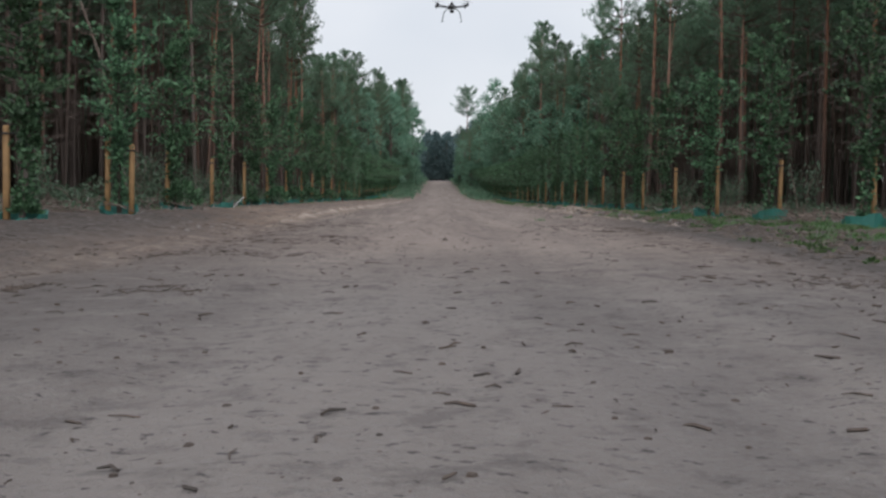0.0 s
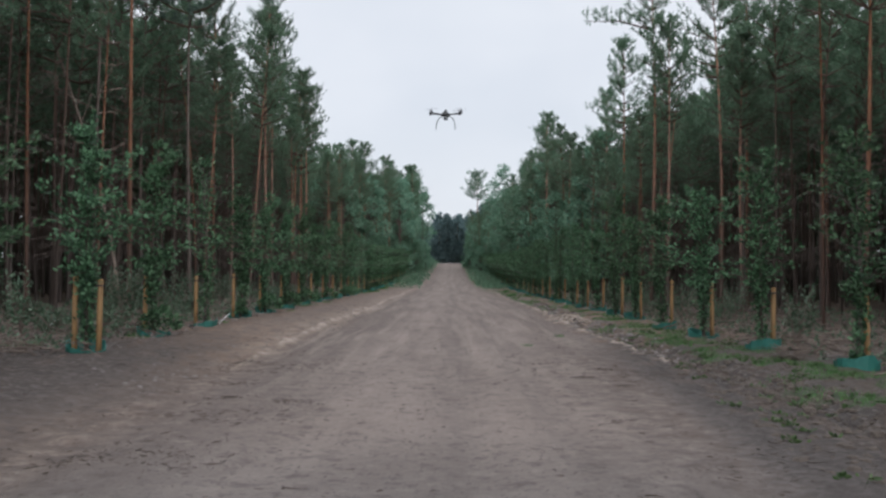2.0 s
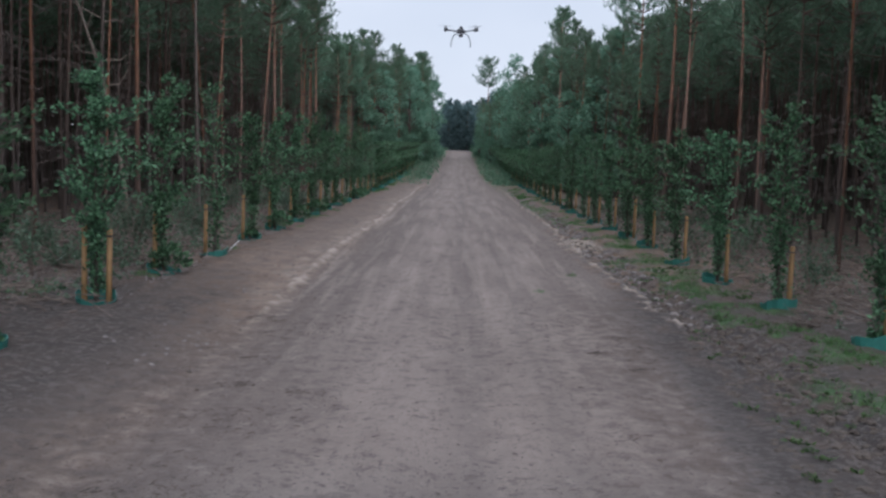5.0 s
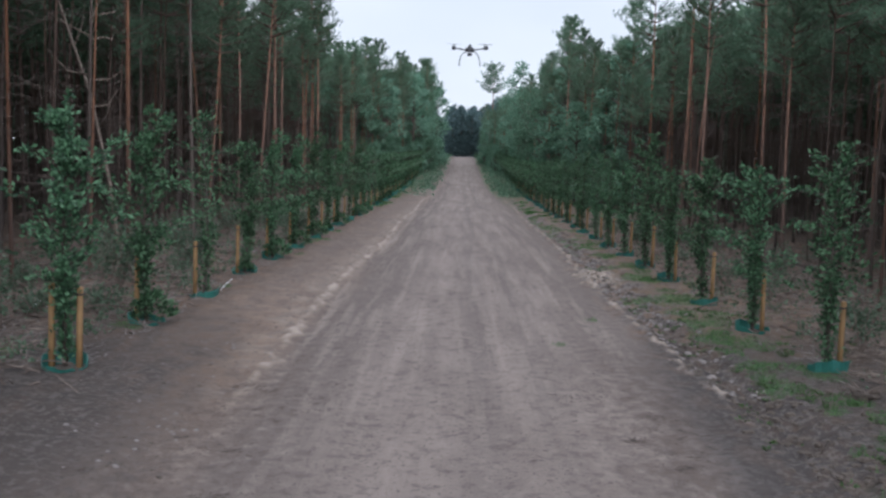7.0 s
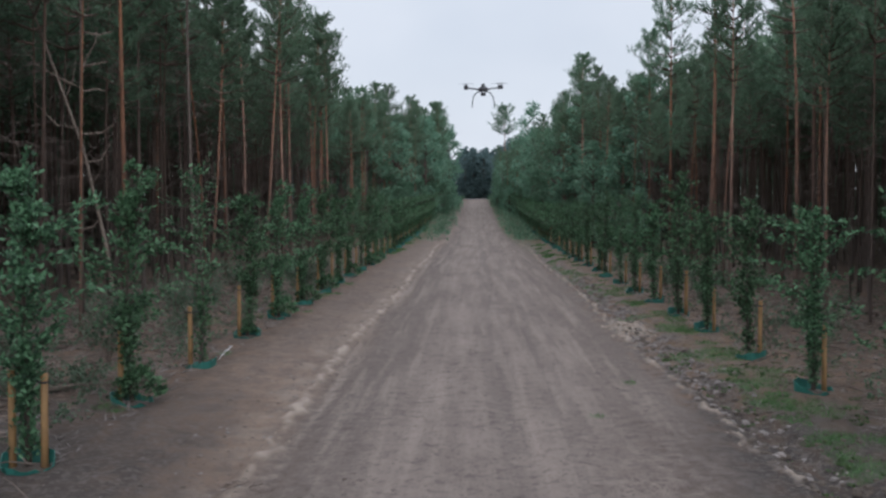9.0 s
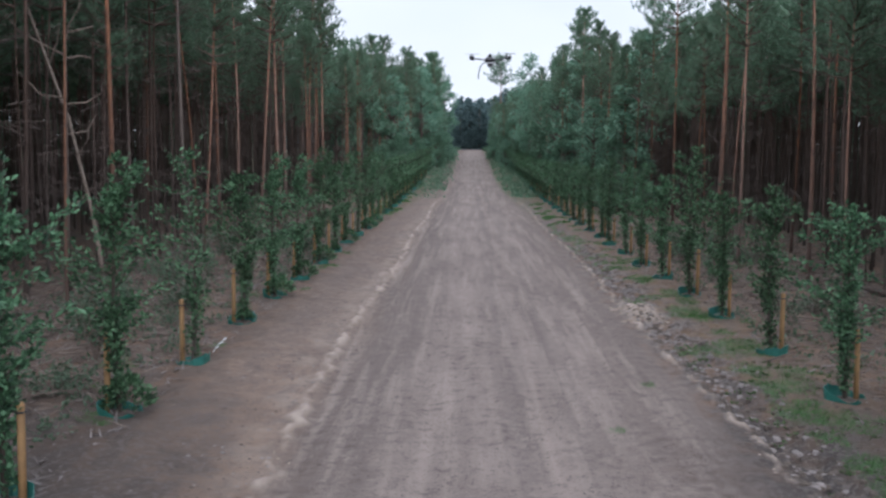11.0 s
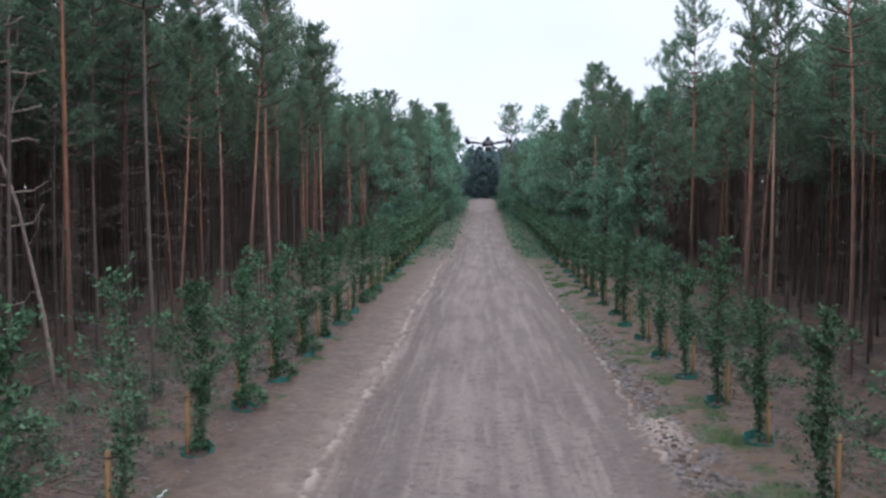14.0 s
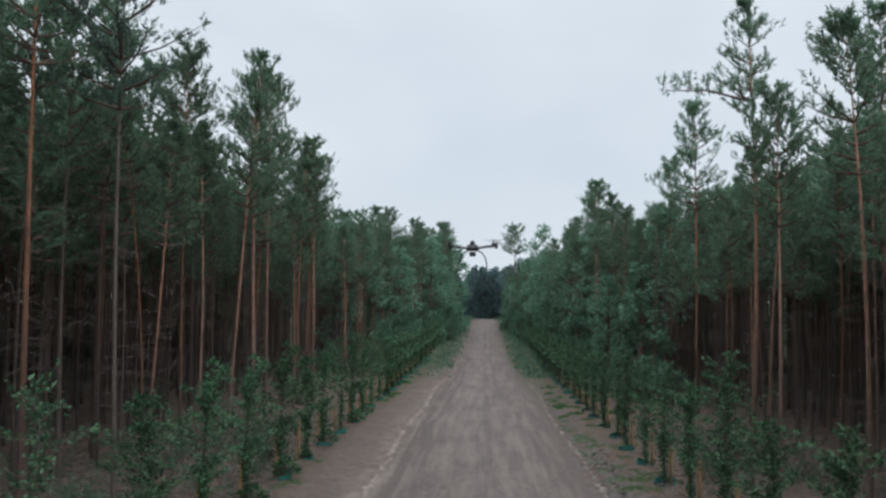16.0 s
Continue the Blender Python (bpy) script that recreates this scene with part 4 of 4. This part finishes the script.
def crust():
    rnd = random.Random(72)
    s = Shape()
    for edge, n, wide in ((left_edge, 700, 0.15), (right_edge, 520, 0.12)):
        for _ in range(n):
            y = 11 + 59 * rnd.random() ** 1.2
            x = edge(y) + rnd.gauss(0, wide)
            s.lump((x, y, ground_z(x, y) - 0.014), 0.01 + 0.04 * rnd.random() ** 3, rnd, 0.4, 2, 5)
    for _ in range(260):
        x, y = rnd.gauss(4.6, 0.3), rnd.gauss(25.6, 1.1)
        s.lump((x, y, ground_z(x, y) - 0.012), 0.02 + 0.09 * rnd.random() ** 2, rnd, 0.5)
    stuff("sand_crust", s, CRUST, "broken pale sand crust along both track edges", "clods")
    d, pale = Shape(), Shape()
    for i in range(4200):
        y = -4 + 50 * rnd.random() ** 1.2
        x = right_edge(y) + 0.1 + abs(rnd.gauss(0.3, 0.5))
        (pale if i % 5 < 2 and y > 9 else d).lump((x, y, ground_z(x, y) - 0.016), 0.014 + 0.09 * rnd.random() ** 2.6, rnd, 0.55, 2, 6)
    for i in range(900):
        y = 4 + 40 * rnd.random() ** 1.3
        x = left_edge(y) - abs(rnd.gauss(0.2, 1.1))
        (d if i % 2 else pale).lump((x, y, ground_z(x, y) - 0.01), 0.012 + 0.04 * rnd.random() ** 3, rnd, 0.6, 2, 5)
    for i in range(1700):
        y = -3 + 19 * rnd.random()
        x = right_edge(y) + 0.1 - 1.1 * (1 - smooth01(-4, 13, y)) + 2.6 * rnd.random() ** 1.2
        d.lump((x, y, ground_z(x, y) - 0.012), 0.015 + 0.075 * rnd.random() ** 3, rnd, 0.55, 2, 6)
    stuff("soil_clods", d, EARTH, "dark dug soil clods beside the track", "clods")
    stuff("sand_clods", pale, GREY_SAND, "small grey sand lumps beside the track", "clods")


def twigs():
    rnd = random.Random(73)
    s = Shape()
    for _ in range(2600):
        x = rnd.uniform(-6.5, 6.5) if rnd.random() < 0.6 else rnd.choice((-1, 1)) * rnd.uniform(2.5, 6.5)
        y = -9 + 38 * rnd.random() ** 1.6
        z, a, n = ground_z(x, y) + 0.004, rnd.uniform(0, 3.14), rnd.uniform(0.008, 0.05)
        d = Vector((math.cos(a), math.sin(a), 0)) * n
        p = Vector((x, y, z))
        w = rnd.uniform(0.002, 0.006)
        s.tube([p - d, p + Vector((rnd.gauss(0, 0.01), rnd.gauss(0, 0.01), 0.004)), p + d], [w, w, w * 0.5], 4, False)
    heaps = [(rnd.uniform(1.6, 5.5), rnd.uniform(-7, 9)) for _ in range(44)] + [(rnd.uniform(-5.5, -1.5), rnd.uniform(-7, 9)) for _ in range(36)]
    for hx, hy in heaps:
        wide = rnd.uniform(0.08, 0.3)
        for _ in range(rnd.randint(20, 70)):
            x, y = hx + rnd.gauss(0, wide * 1.5), hy + rnd.gauss(0, wide)
            a, n, w = rnd.uniform(0, 3.14), 0.008 + 0.07 * rnd.random() ** 2.5, rnd.uniform(0.0015, 0.0055)
            d = Vector((math.cos(a), math.sin(a), 0.08)) * n
            p = Vector((x, y, ground_z(x, y) + 0.005))
            s.tube([p - d, p, p + d], [w, w, w * 0.5], 4, False)
    stuff("track_twigs", s, DEBRIS, "thin dark twigs and bark flakes strewn over the sand", "litter")
    s = Shape()
    for _ in range(5200):
        side = rnd.choice((-1, 1))
        x, y = side * rnd.uniform(7.2, 18), rnd.uniform(5, 55)
        z, a, n = ground_z(x, y) + 0.02, rnd.uniform(0, 3.14), 0.06 + 0.5 * rnd.random() ** 2
        d = Vector((math.cos(a), math.sin(a), rnd.uniform(-0.1, 0.15))) * n
        p = Vector((x, y, z))
        w = rnd.uniform(0.008, 0.02)
        s.tube([p - d, p + unit(rnd) * 0.04, p + d], [w, w * 0.9, w * 0.4], 4, False)
    stuff("twig_litter", s, TWIG, "scattered brown twigs lying on the forest floor", "litter")


def floor_plants():
    """Low seedlings and bramble leaves scattered over the litter."""
    rnd = random.Random(74)
    s = Shape()
    for _ in range(950):
        side = rnd.choice((-1, -1, 1))
        px, py = side * (7.0 + 9 * rnd.random() ** 1.3), rnd.uniform(7, 58)
        z, h = ground_z(px, py), rnd.uniform(0.08, 0.4)
        for _ in range(rnd.randint(8, 26)):
            o = unit(rnd)
            p = Vector((px + o.x * h * 0.8, py + o.y * h * 0.8, z + abs(o.z) * h))
            s.leaf(p, o + Vector((0, 0, 0.2)), rnd.uniform(0.06, 0.13), 0.06, rnd)
    stuff("floor_plants", s, BUSH, "low green seedlings and bramble leaves on the forest floor", "undergrowth")


def brushwood():
    """Tangles of fallen branches lying under the pines."""
    rnd = random.Random(76)
    s = Shape()
    for i in range(240):
        side = -1 if i % 5 < 3 else 1
        hx, hy = side * rnd.uniform(7.3, 14.5), rnd.uniform(8, 46)
        lie = rnd.uniform(0, 3.14)
        for _ in range(rnd.randint(8, 24)):
            x, y = hx + rnd.gauss(0, 0.5), hy + rnd.gauss(0, 0.7)
            a, n, w = lie + rnd.gauss(0, 0.7), 0.15 + 0.8 * rnd.random() ** 2, rnd.uniform(0.006, 0.018)
            d = Vector((math.cos(a), math.sin(a), rnd.gauss(0.03, 0.12))) * n
            p = Vector((x, y, ground_z(x, y) + 0.03 + 0.16 * rnd.random() ** 2))
            s.tube([p - d, p + unit(rnd) * 0.07, p + d], [w, w * 0.85, w * 0.3], 4, False)
            if rnd.random() < 0.5:
                q = p + d * rnd.uniform(-0.3, 0.6)
                s.tube([q, q + (d * 0.4 + unit(rnd) * 0.2)], [w * 0.6, w * 0.2], 4, False)
    stuff("brushwood", s, TWIG, "tangled fallen branches and brush on the forest floor", "litter")


def wood_chips():
    """Pale chips, splinters and dry grass blades lying on the litter."""
    rnd = random.Random(77)
    s = Shape()
    for i in range(5200):
        side = -1 if i % 5 < 3 else 1
        x, y = side * (6.2 + 7.5 * rnd.random() ** 1.2), rnd.uniform(9, 46)
        a = rnd.uniform(0, 6.28)
        s.blade(Vector((x, y, ground_z(x, y) + 0.015)), Vector((math.cos(a), math.sin(a), rnd.uniform(0, 0.5))), 0.06 + 0.4 * rnd.random() ** 2, rnd.uniform(0.016, 0.05), rnd)
    stuff("wood_chips", s, GREY_SAND, "pale wood chips and dry blades on brown litter", "litter")


def cones():
    """Fallen cones, bark flakes and small stones on the sand."""
    rnd = random.Random(75)
    s = Shape()
    for _ in range(2100):
        x = rnd.gauss(0, 3.6)
        y = -9.4 + 26 * rnd.random() ** 2.0
        s.lump((x, y, ground_z(x, y) - 0.003), 0.005 + 0.011 * rnd.random() ** 2, rnd, 0.7, 2, 5)
    stuff("fallen_cones", s, DEBRIS, "small brown cones and bark flakes scattered over the sand", "litter")


def weeds():
    """Small leafy weeds on the dug soil and the verge."""
    rnd = random.Random(79)
    s = Shape()
    for _ in range(620):
        y = -3 + 24 * rnd.random()
        x = 4.4 - 1.0 * (1 - smooth01(-4, 13, y)) + 4.0 * rnd.random()
        if noise.noise((x * 0.9, y * 0.5, 8)) < 0.02:
            continue
        h = rnd.uniform(0.03, 0.13)
        for _ in range(rnd.randint(7, 16)):
            a = rnd.uniform(0, 6.28)
            q = h * rnd.random()
            p = Vector((x + q * math.cos(a), y + q * math.sin(a), ground_z(x, y) + h * 0.4 * rnd.random()))
            s.leaf(p, Vector((math.cos(a), math.sin(a), rnd.uniform(0.2, 1.2))), rnd.uniform(0.03, 0.09), 0.03, rnd)
    stuff("verge_weeds", s, GRASS, "small green weeds sprouting on the dug verge", "weeds")


def far_scrub():
    """Low green growth closing in on the far track from both sides."""
    rnd = random.Random(78)
    s = Shape()
    for _ in range(1500):
        side = rnd.choice((-1, 1))
        y = 92 + 190 * rnd.random()
        edge = -left_edge(y) if side < 0 else right_edge(y)
        x = side * (edge + 0.5 + (7.5 - edge) * rnd.random() ** 1.2)
        h = rnd.uniform(0.2, 0.9) * smooth01(85, 150, y) + 0.12
        for _ in range(9):
            o = unit(rnd)
            s.leaf(Vector((x + o.x * 0.6, y + o.y * 0.6, ground_z(x, y) + abs(o.z) * h)), o + Vector((0, 0, 0.5)), rnd.uniform(0.15, 0.35), 0.16, rnd)
    stuff("far_scrub", s, HAZED_LEAVES, "low green growth along the far track", "undergrowth")


floor_plants()
weeds()
far_scrub()
brushwood()
wood_chips()
cones()
grass()
crust()
twigs()


# ---------------------------------------------------------------- forest edge things
def shrub(seed, height, wide, leaves):
    rnd = random.Random(seed)
    root = new("shrub")
    stems, crown = Shape(), Shape()
    for _ in range(9):
        a, w = rnd.uniform(0, 6.28), wide * rnd.uniform(0.2, 0.5)
        tip = Vector((w * math.cos(a), w * math.sin(a), height * rnd.uniform(0.6, 1.0)))
        stems.tube([(0, 0, -0.03), tip * 0.5 + Vector((0, 0, 0.1)), tip], [0.014, 0.009, 0.004], 4, False)
        for _ in range(leaves // 9):
            p = tip * rnd.uniform(0.35, 1.05) + unit(rnd) * 0.16
            crown.leaf(p, unit(rnd) + Vector((0, 0, 0.3)), rnd.uniform(0.07, 0.14), 0.07, rnd)
    tagged(part("stemwork", stems, TWIG, root), kind="stuff")
    part("foliage", crown, BUSH, root)
    return tagged(root, "low grey-green leafy shrub on the forest floor", "shrub", "shrubs at the forest edge")


SHRUBS = [shrub(141, 1.1, 1.1, 260), shrub(142, 0.7, 1.2, 240), shrub(143, 1.7, 1.2, 320)]
rnd = random.Random(15)
place_first(SHRUBS[0], -8.6, 24.6)
place_first(SHRUBS[1], -9.0, 13.8)
place_first(SHRUBS[2], -9.4, 20.5)
for i in range(70):
    side = -1 if i % 5 < 3 else 1
    put(SHRUBS[rnd.randrange(3)], side * rnd.uniform(7.6, 11.5), rnd.uniform(12, 50), rnd.uniform(0, 360), rnd.uniform(0.55, 1.0))


def leaning_snag():
    """A dead stem leaning across the standing pines."""
    root = new("dead_tree")
    s = Shape()
    s.tube([(0, 0, -0.1), (-0.12, 0, 1.2), (-0.3, 0, 2.4), (-1.0, 0, 5.6), (-2.35, 0, 9.5), (-3.0, 0, 11.2), (-3.6, 0, 12.8)], [0.075, 0.07, 0.066, 0.056, 0.044, 0.034, 0.015], 8)
    part("stem", s, PALE_WOOD, root, smooth=True)
    for points in (((-1.6, 0, 7.2), (-1.3, 0.1, 8.1), (-1.2, 0.1, 8.9)), ((-2.3, 0, 9.3), (-2.8, 0.2, 9.9), (-3.5, 0.2, 10.1)), ((-0.7, 0, 4.4), (-0.3, -0.2, 4.9), (-0.2, -0.3, 5.6))):
        b = Shape()
        b.tube(points, [0.022, 0.014, 0.005], 5)
        part("branch", b, PALE_WOOD, root)
    place_first(root, -12.45, 28.8)
    tagged(root, "bare pale dead stem leaning over between the pines", "dead tree")


def forked_snag():
    """A standing dead pine with pale curved branches near its top."""
    root = new("dead_tree")
    s = Shape()
    s.tube([(0, 0, -0.1), (0.05, 0, 3.0), (0.1, 0, 6.0), (0.18, 0, 9.0), (0.2, 0, 12.5), (0.15, 0, 14.0)], [0.085, 0.07, 0.06, 0.05, 0.03, 0.01], 8)
    part("stem", s, GREY_BARK, root, smooth=True)
    rnd = random.Random(86)
    runs = [[(0.12, 0, 7.6), (0.3, 0, 8.3), (0.65, -0.1, 8.75), (0.75, -0.1, 9.3)], [(0.1, 0, 7.4), (-0.5, -0.1, 7.7), (-1.2, -0.1, 8.1), (-1.8, -0.2, 8.9)], [(0.1, 0, 6.1), (-0.6, -0.1, 6.2), (-1.3, -0.1, 6.9)], [(0.1, 0, 5.0), (0.7, 0.1, 5.1), (1.0, 0.1, 5.6)]]
    for _ in range(9):
        z, d = rnd.uniform(2.5, 11.5), rnd.choice((-1, 1))
        n = rnd.uniform(0.4, 1.1)
        runs.append([(0.1, 0, z), (0.1 + d * n * 0.6, rnd.uniform(-0.3, 0.3), z + rnd.uniform(-0.1, 0.2)), (0.1 + d * n, rnd.uniform(-0.4, 0.4), z + rnd.uniform(0, 0.5))])
    for points in runs:
        b = Shape()
        b.tube(points, [0.03, 0.024, 0.017, 0.007][:len(points)], 5)
        part("branch", b, PALE_WOOD, root)
    place_first(root, -12.8, 26.75)
    tagged(root, "standing dead pine with pale curved bare branches", "dead tree")


def fallen_logs():
    rnd = random.Random(83)
    logs = [(-12.5, 24, 70, 5.0), (-13.6, 30, 95, 6.5), (-11.5, 19.0, 50, 3.0), (-14.0, 36, 80, 5), (12.5, 30, 100, 4.5), (11.8, 22, 70, 3.5)]
    for x, y, turn, n in logs:
        s = Shape()
        r = rnd.uniform(0.045, 0.08)
        s.tube([(-n / 2, 0, r * 0.8), (0, rnd.uniform(-0.15, 0.15), r * 1.2), (n / 2, 0, r)], [r, r * 0.85, r * 0.5], 8)
        ob = tagged(new("fallen_log", s.mesh("fallen_log", DEAD_WOOD, True)), "thin fallen pine stem lying on brown litter", "log", "fallen stems under the pines")
        ob.matrix_basis = pose(x, y, ground_z(x, y), 0, 0, turn)


def sticks():
    rnd = random.Random(84)
    for i in range(18):
        x = rnd.choice((-1, 1)) * rnd.uniform(0.8, 5.5)
        y = -4.5 + 19 * rnd.random() ** 1.3
        n, r = rnd.uniform(0.08, 0.24), rnd.uniform(0.003, 0.006)
        s = Shape()
        s.tube([(-n / 2, 0, r), (-n * 0.1, rnd.uniform(-0.05, 0.05), r * 1.3), (n / 2, rnd.uniform(-0.04, 0.04), r)], [r, r * 0.9, r * 0.4], 6)
        s.tube([(n * 0.05, 0, r), (n * 0.25, 0.07, r * 1.6)], [r * 0.6, r * 0.3], 4)
        ob = tagged(new("stick", s.mesh("stick", DEBRIS)), "short dry brown stick lying on the sand", "stick", "sticks on the track")
        ob.matrix_basis = pose(x, y, ground_z(x, y), 0, 0, rnd.gauss(0, 35))


def root_clod():
    """A dark clump of earth and roots beside a watering ring."""
    rnd = random.Random(85)
    root = new("root_clod")
    body, roots = Shape(), Shape()
    body.lump((0, 0, 0), 0.22, rnd, 0.75, 5, 10)
    body.lump((0.24, 0.03, 0), 0.15, rnd, 0.7, 4, 8)
    for _ in range(10):
        a = rnd.uniform(0, 6.28)
        d = Vector((math.cos(a), math.sin(a), rnd.uniform(0.2, 0.9)))
        roots.tube([(0.1, 0, 0.08), Vector((0.1, 0, 0.06)) + d * 0.2, Vector((0.1, 0, 0.03)) + d * 0.33], [0.018, 0.012, 0.004], 4, False)
    part("earth", body, EARTH, root)
    tagged(part("rootwork", roots, TWIG, root), kind="stuff")
    place_first(root, 6.52, 8.85)
    tagged(root, "dark clump of earth and torn roots on the grass", "root clump")


def scrap(x, y, turn, long):
    """A crumpled strip of white plastic on a thin upright cane."""
    s = Shape()
    rnd = random.Random(int(abs(x * 31 + y)))
    pts = [Vector((long * k / 6, 0.05 * rnd.uniform(-1, 1), 0.05 + 0.08 * abs(math.sin(k * 1.7)) + 0.04 * k)) for k in range(7)]
    for i, p in enumerate(pts):
        s.v += [p + Vector((0, -0.014, 0)), p + Vector((0, 0.014, 0.01)), p + Vector((0, 0.012, 0.018)), p + Vector((0, -0.016, 0.008))]
    for i in range(6):
        for k in range(4):
            a, b = 4 * i + k, 4 * i + (k + 1) % 4
            s.f.append((a, b, b + 4, a + 4))
    s.f += [(3, 2, 1, 0), (24, 25, 26, 27)]
    ob = tagged(new("plastic_scrap", s.mesh("plastic_scrap", WHITE)), "torn strip of white plastic sheet on the ground", "litter", "white plastic scraps")
    ob.matrix_basis = pose(x, y, ground_z(x, y) - 0.03, 0, 0, turn)


leaning_snag()
forked_snag()
fallen_logs()
sticks()
root_clod()
scrap(-6.25, 18.7, 30, 0.32)
scrap(-9.3, 14.0, 0, 0.3)
scrap(-9.0, 14.3, 70, 0.2)


# ---------------------------------------------------------------- hovering multicopter
def multicopter():
    root = new("multicopter")
    hub = Shape()
    hub.tube([(0, 0, -0.05), (0, 0, -0.03), (0, 0, 0.03), (0, 0, 0.07), (0, 0, 0.10)], [0.07, 0.13, 0.13, 0.09, 0.03], 14)
    part("body", hub, CARBON, root, smooth=True)
    cam_box = Shape()
    cam_box.box(pose(0, 0, -0.11), 0.12, 0.1, 0.09)
    cam_box.tube([(0, -0.05, -0.11), (0, -0.09, -0.11)], [0.035, 0.035], 10)
    part("camera_pod", cam_box, CARBON, root)
    for i, a in enumerate(radians(v) for v in (38, 142, 218, 322)):
        c, s = math.cos(a), math.sin(a)
        tip = Vector((0.56 * c, 0.56 * s, 0.05))
        arm = Shape()
        arm.tube([(0.1 * c, 0.1 * s, 0.0), tip * 0.5, tip], [0.018, 0.016, 0.015], 8)
        arm_ob = part("arm", arm, CARBON, root, "black tube arm")
        motor = Shape()
        motor.tube([tip + Vector((0, 0, -0.045)), tip + Vector((0, 0, -0.03)), tip + Vector((0, 0, 0.05)), tip + Vector((0, 0, 0.06)), tip + Vector((0, 0, 0.11))], [0.02, 0.034, 0.034, 0.012, 0.01], 12)
        part("motor", motor, CARBON, arm_ob, "black motor")
        prop = Shape()
        turn = pose(tip.x, tip.y, tip.z + 0.105, 0, 0, 70 * i + 10)
        for k in (0, 180):
            blade = turn @ pose(0, 0, 0, 0, 0, k)
            prop.box(blade @ pose(0.06, 0, 0, 16, 0, 0), 0.11, 0.026, 0.003)
            prop.box(blade @ pose(0.155, 0, 0, 9, 0, 0), 0.10, 0.018, 0.003)
        part("propeller", prop, CARBON, arm_ob, "black two-blade propeller")
    dome = Shape()
    dome.tube([(0, -0.02, 0.08), (0, -0.02, 0.13), (0, -0.02, 0.16)], [0.05, 0.045, 0.015], 10)
    part("antenna_cap", dome, CARBON, root, smooth=True)
    for sx in (-1, 1):
        leg = Shape()
        pts = [(sx * x, 0, z) for x, z in ((0.07, -0.04), (0.18, -0.08), (0.25, -0.18), (0.28, -0.32), (0.285, -0.42))]
        leg.tube(pts, [0.014, 0.014, 0.013, 0.012, 0.012], 7)
        leg.tube([(sx * 0.285, -0.16, -0.42), (sx * 0.285, 0.16, -0.42)], [0.012, 0.012], 7)
        part("landing_leg", leg, CARBON, root, "curved black landing leg")
    root.matrix_basis = pose(0.15, 26.0, 7.35, 6, -1, 4) @ Matrix.Scale(1.2, 4)
    tagged(root, "black four-rotor multicopter hovering above the track", "drone")


multicopter()
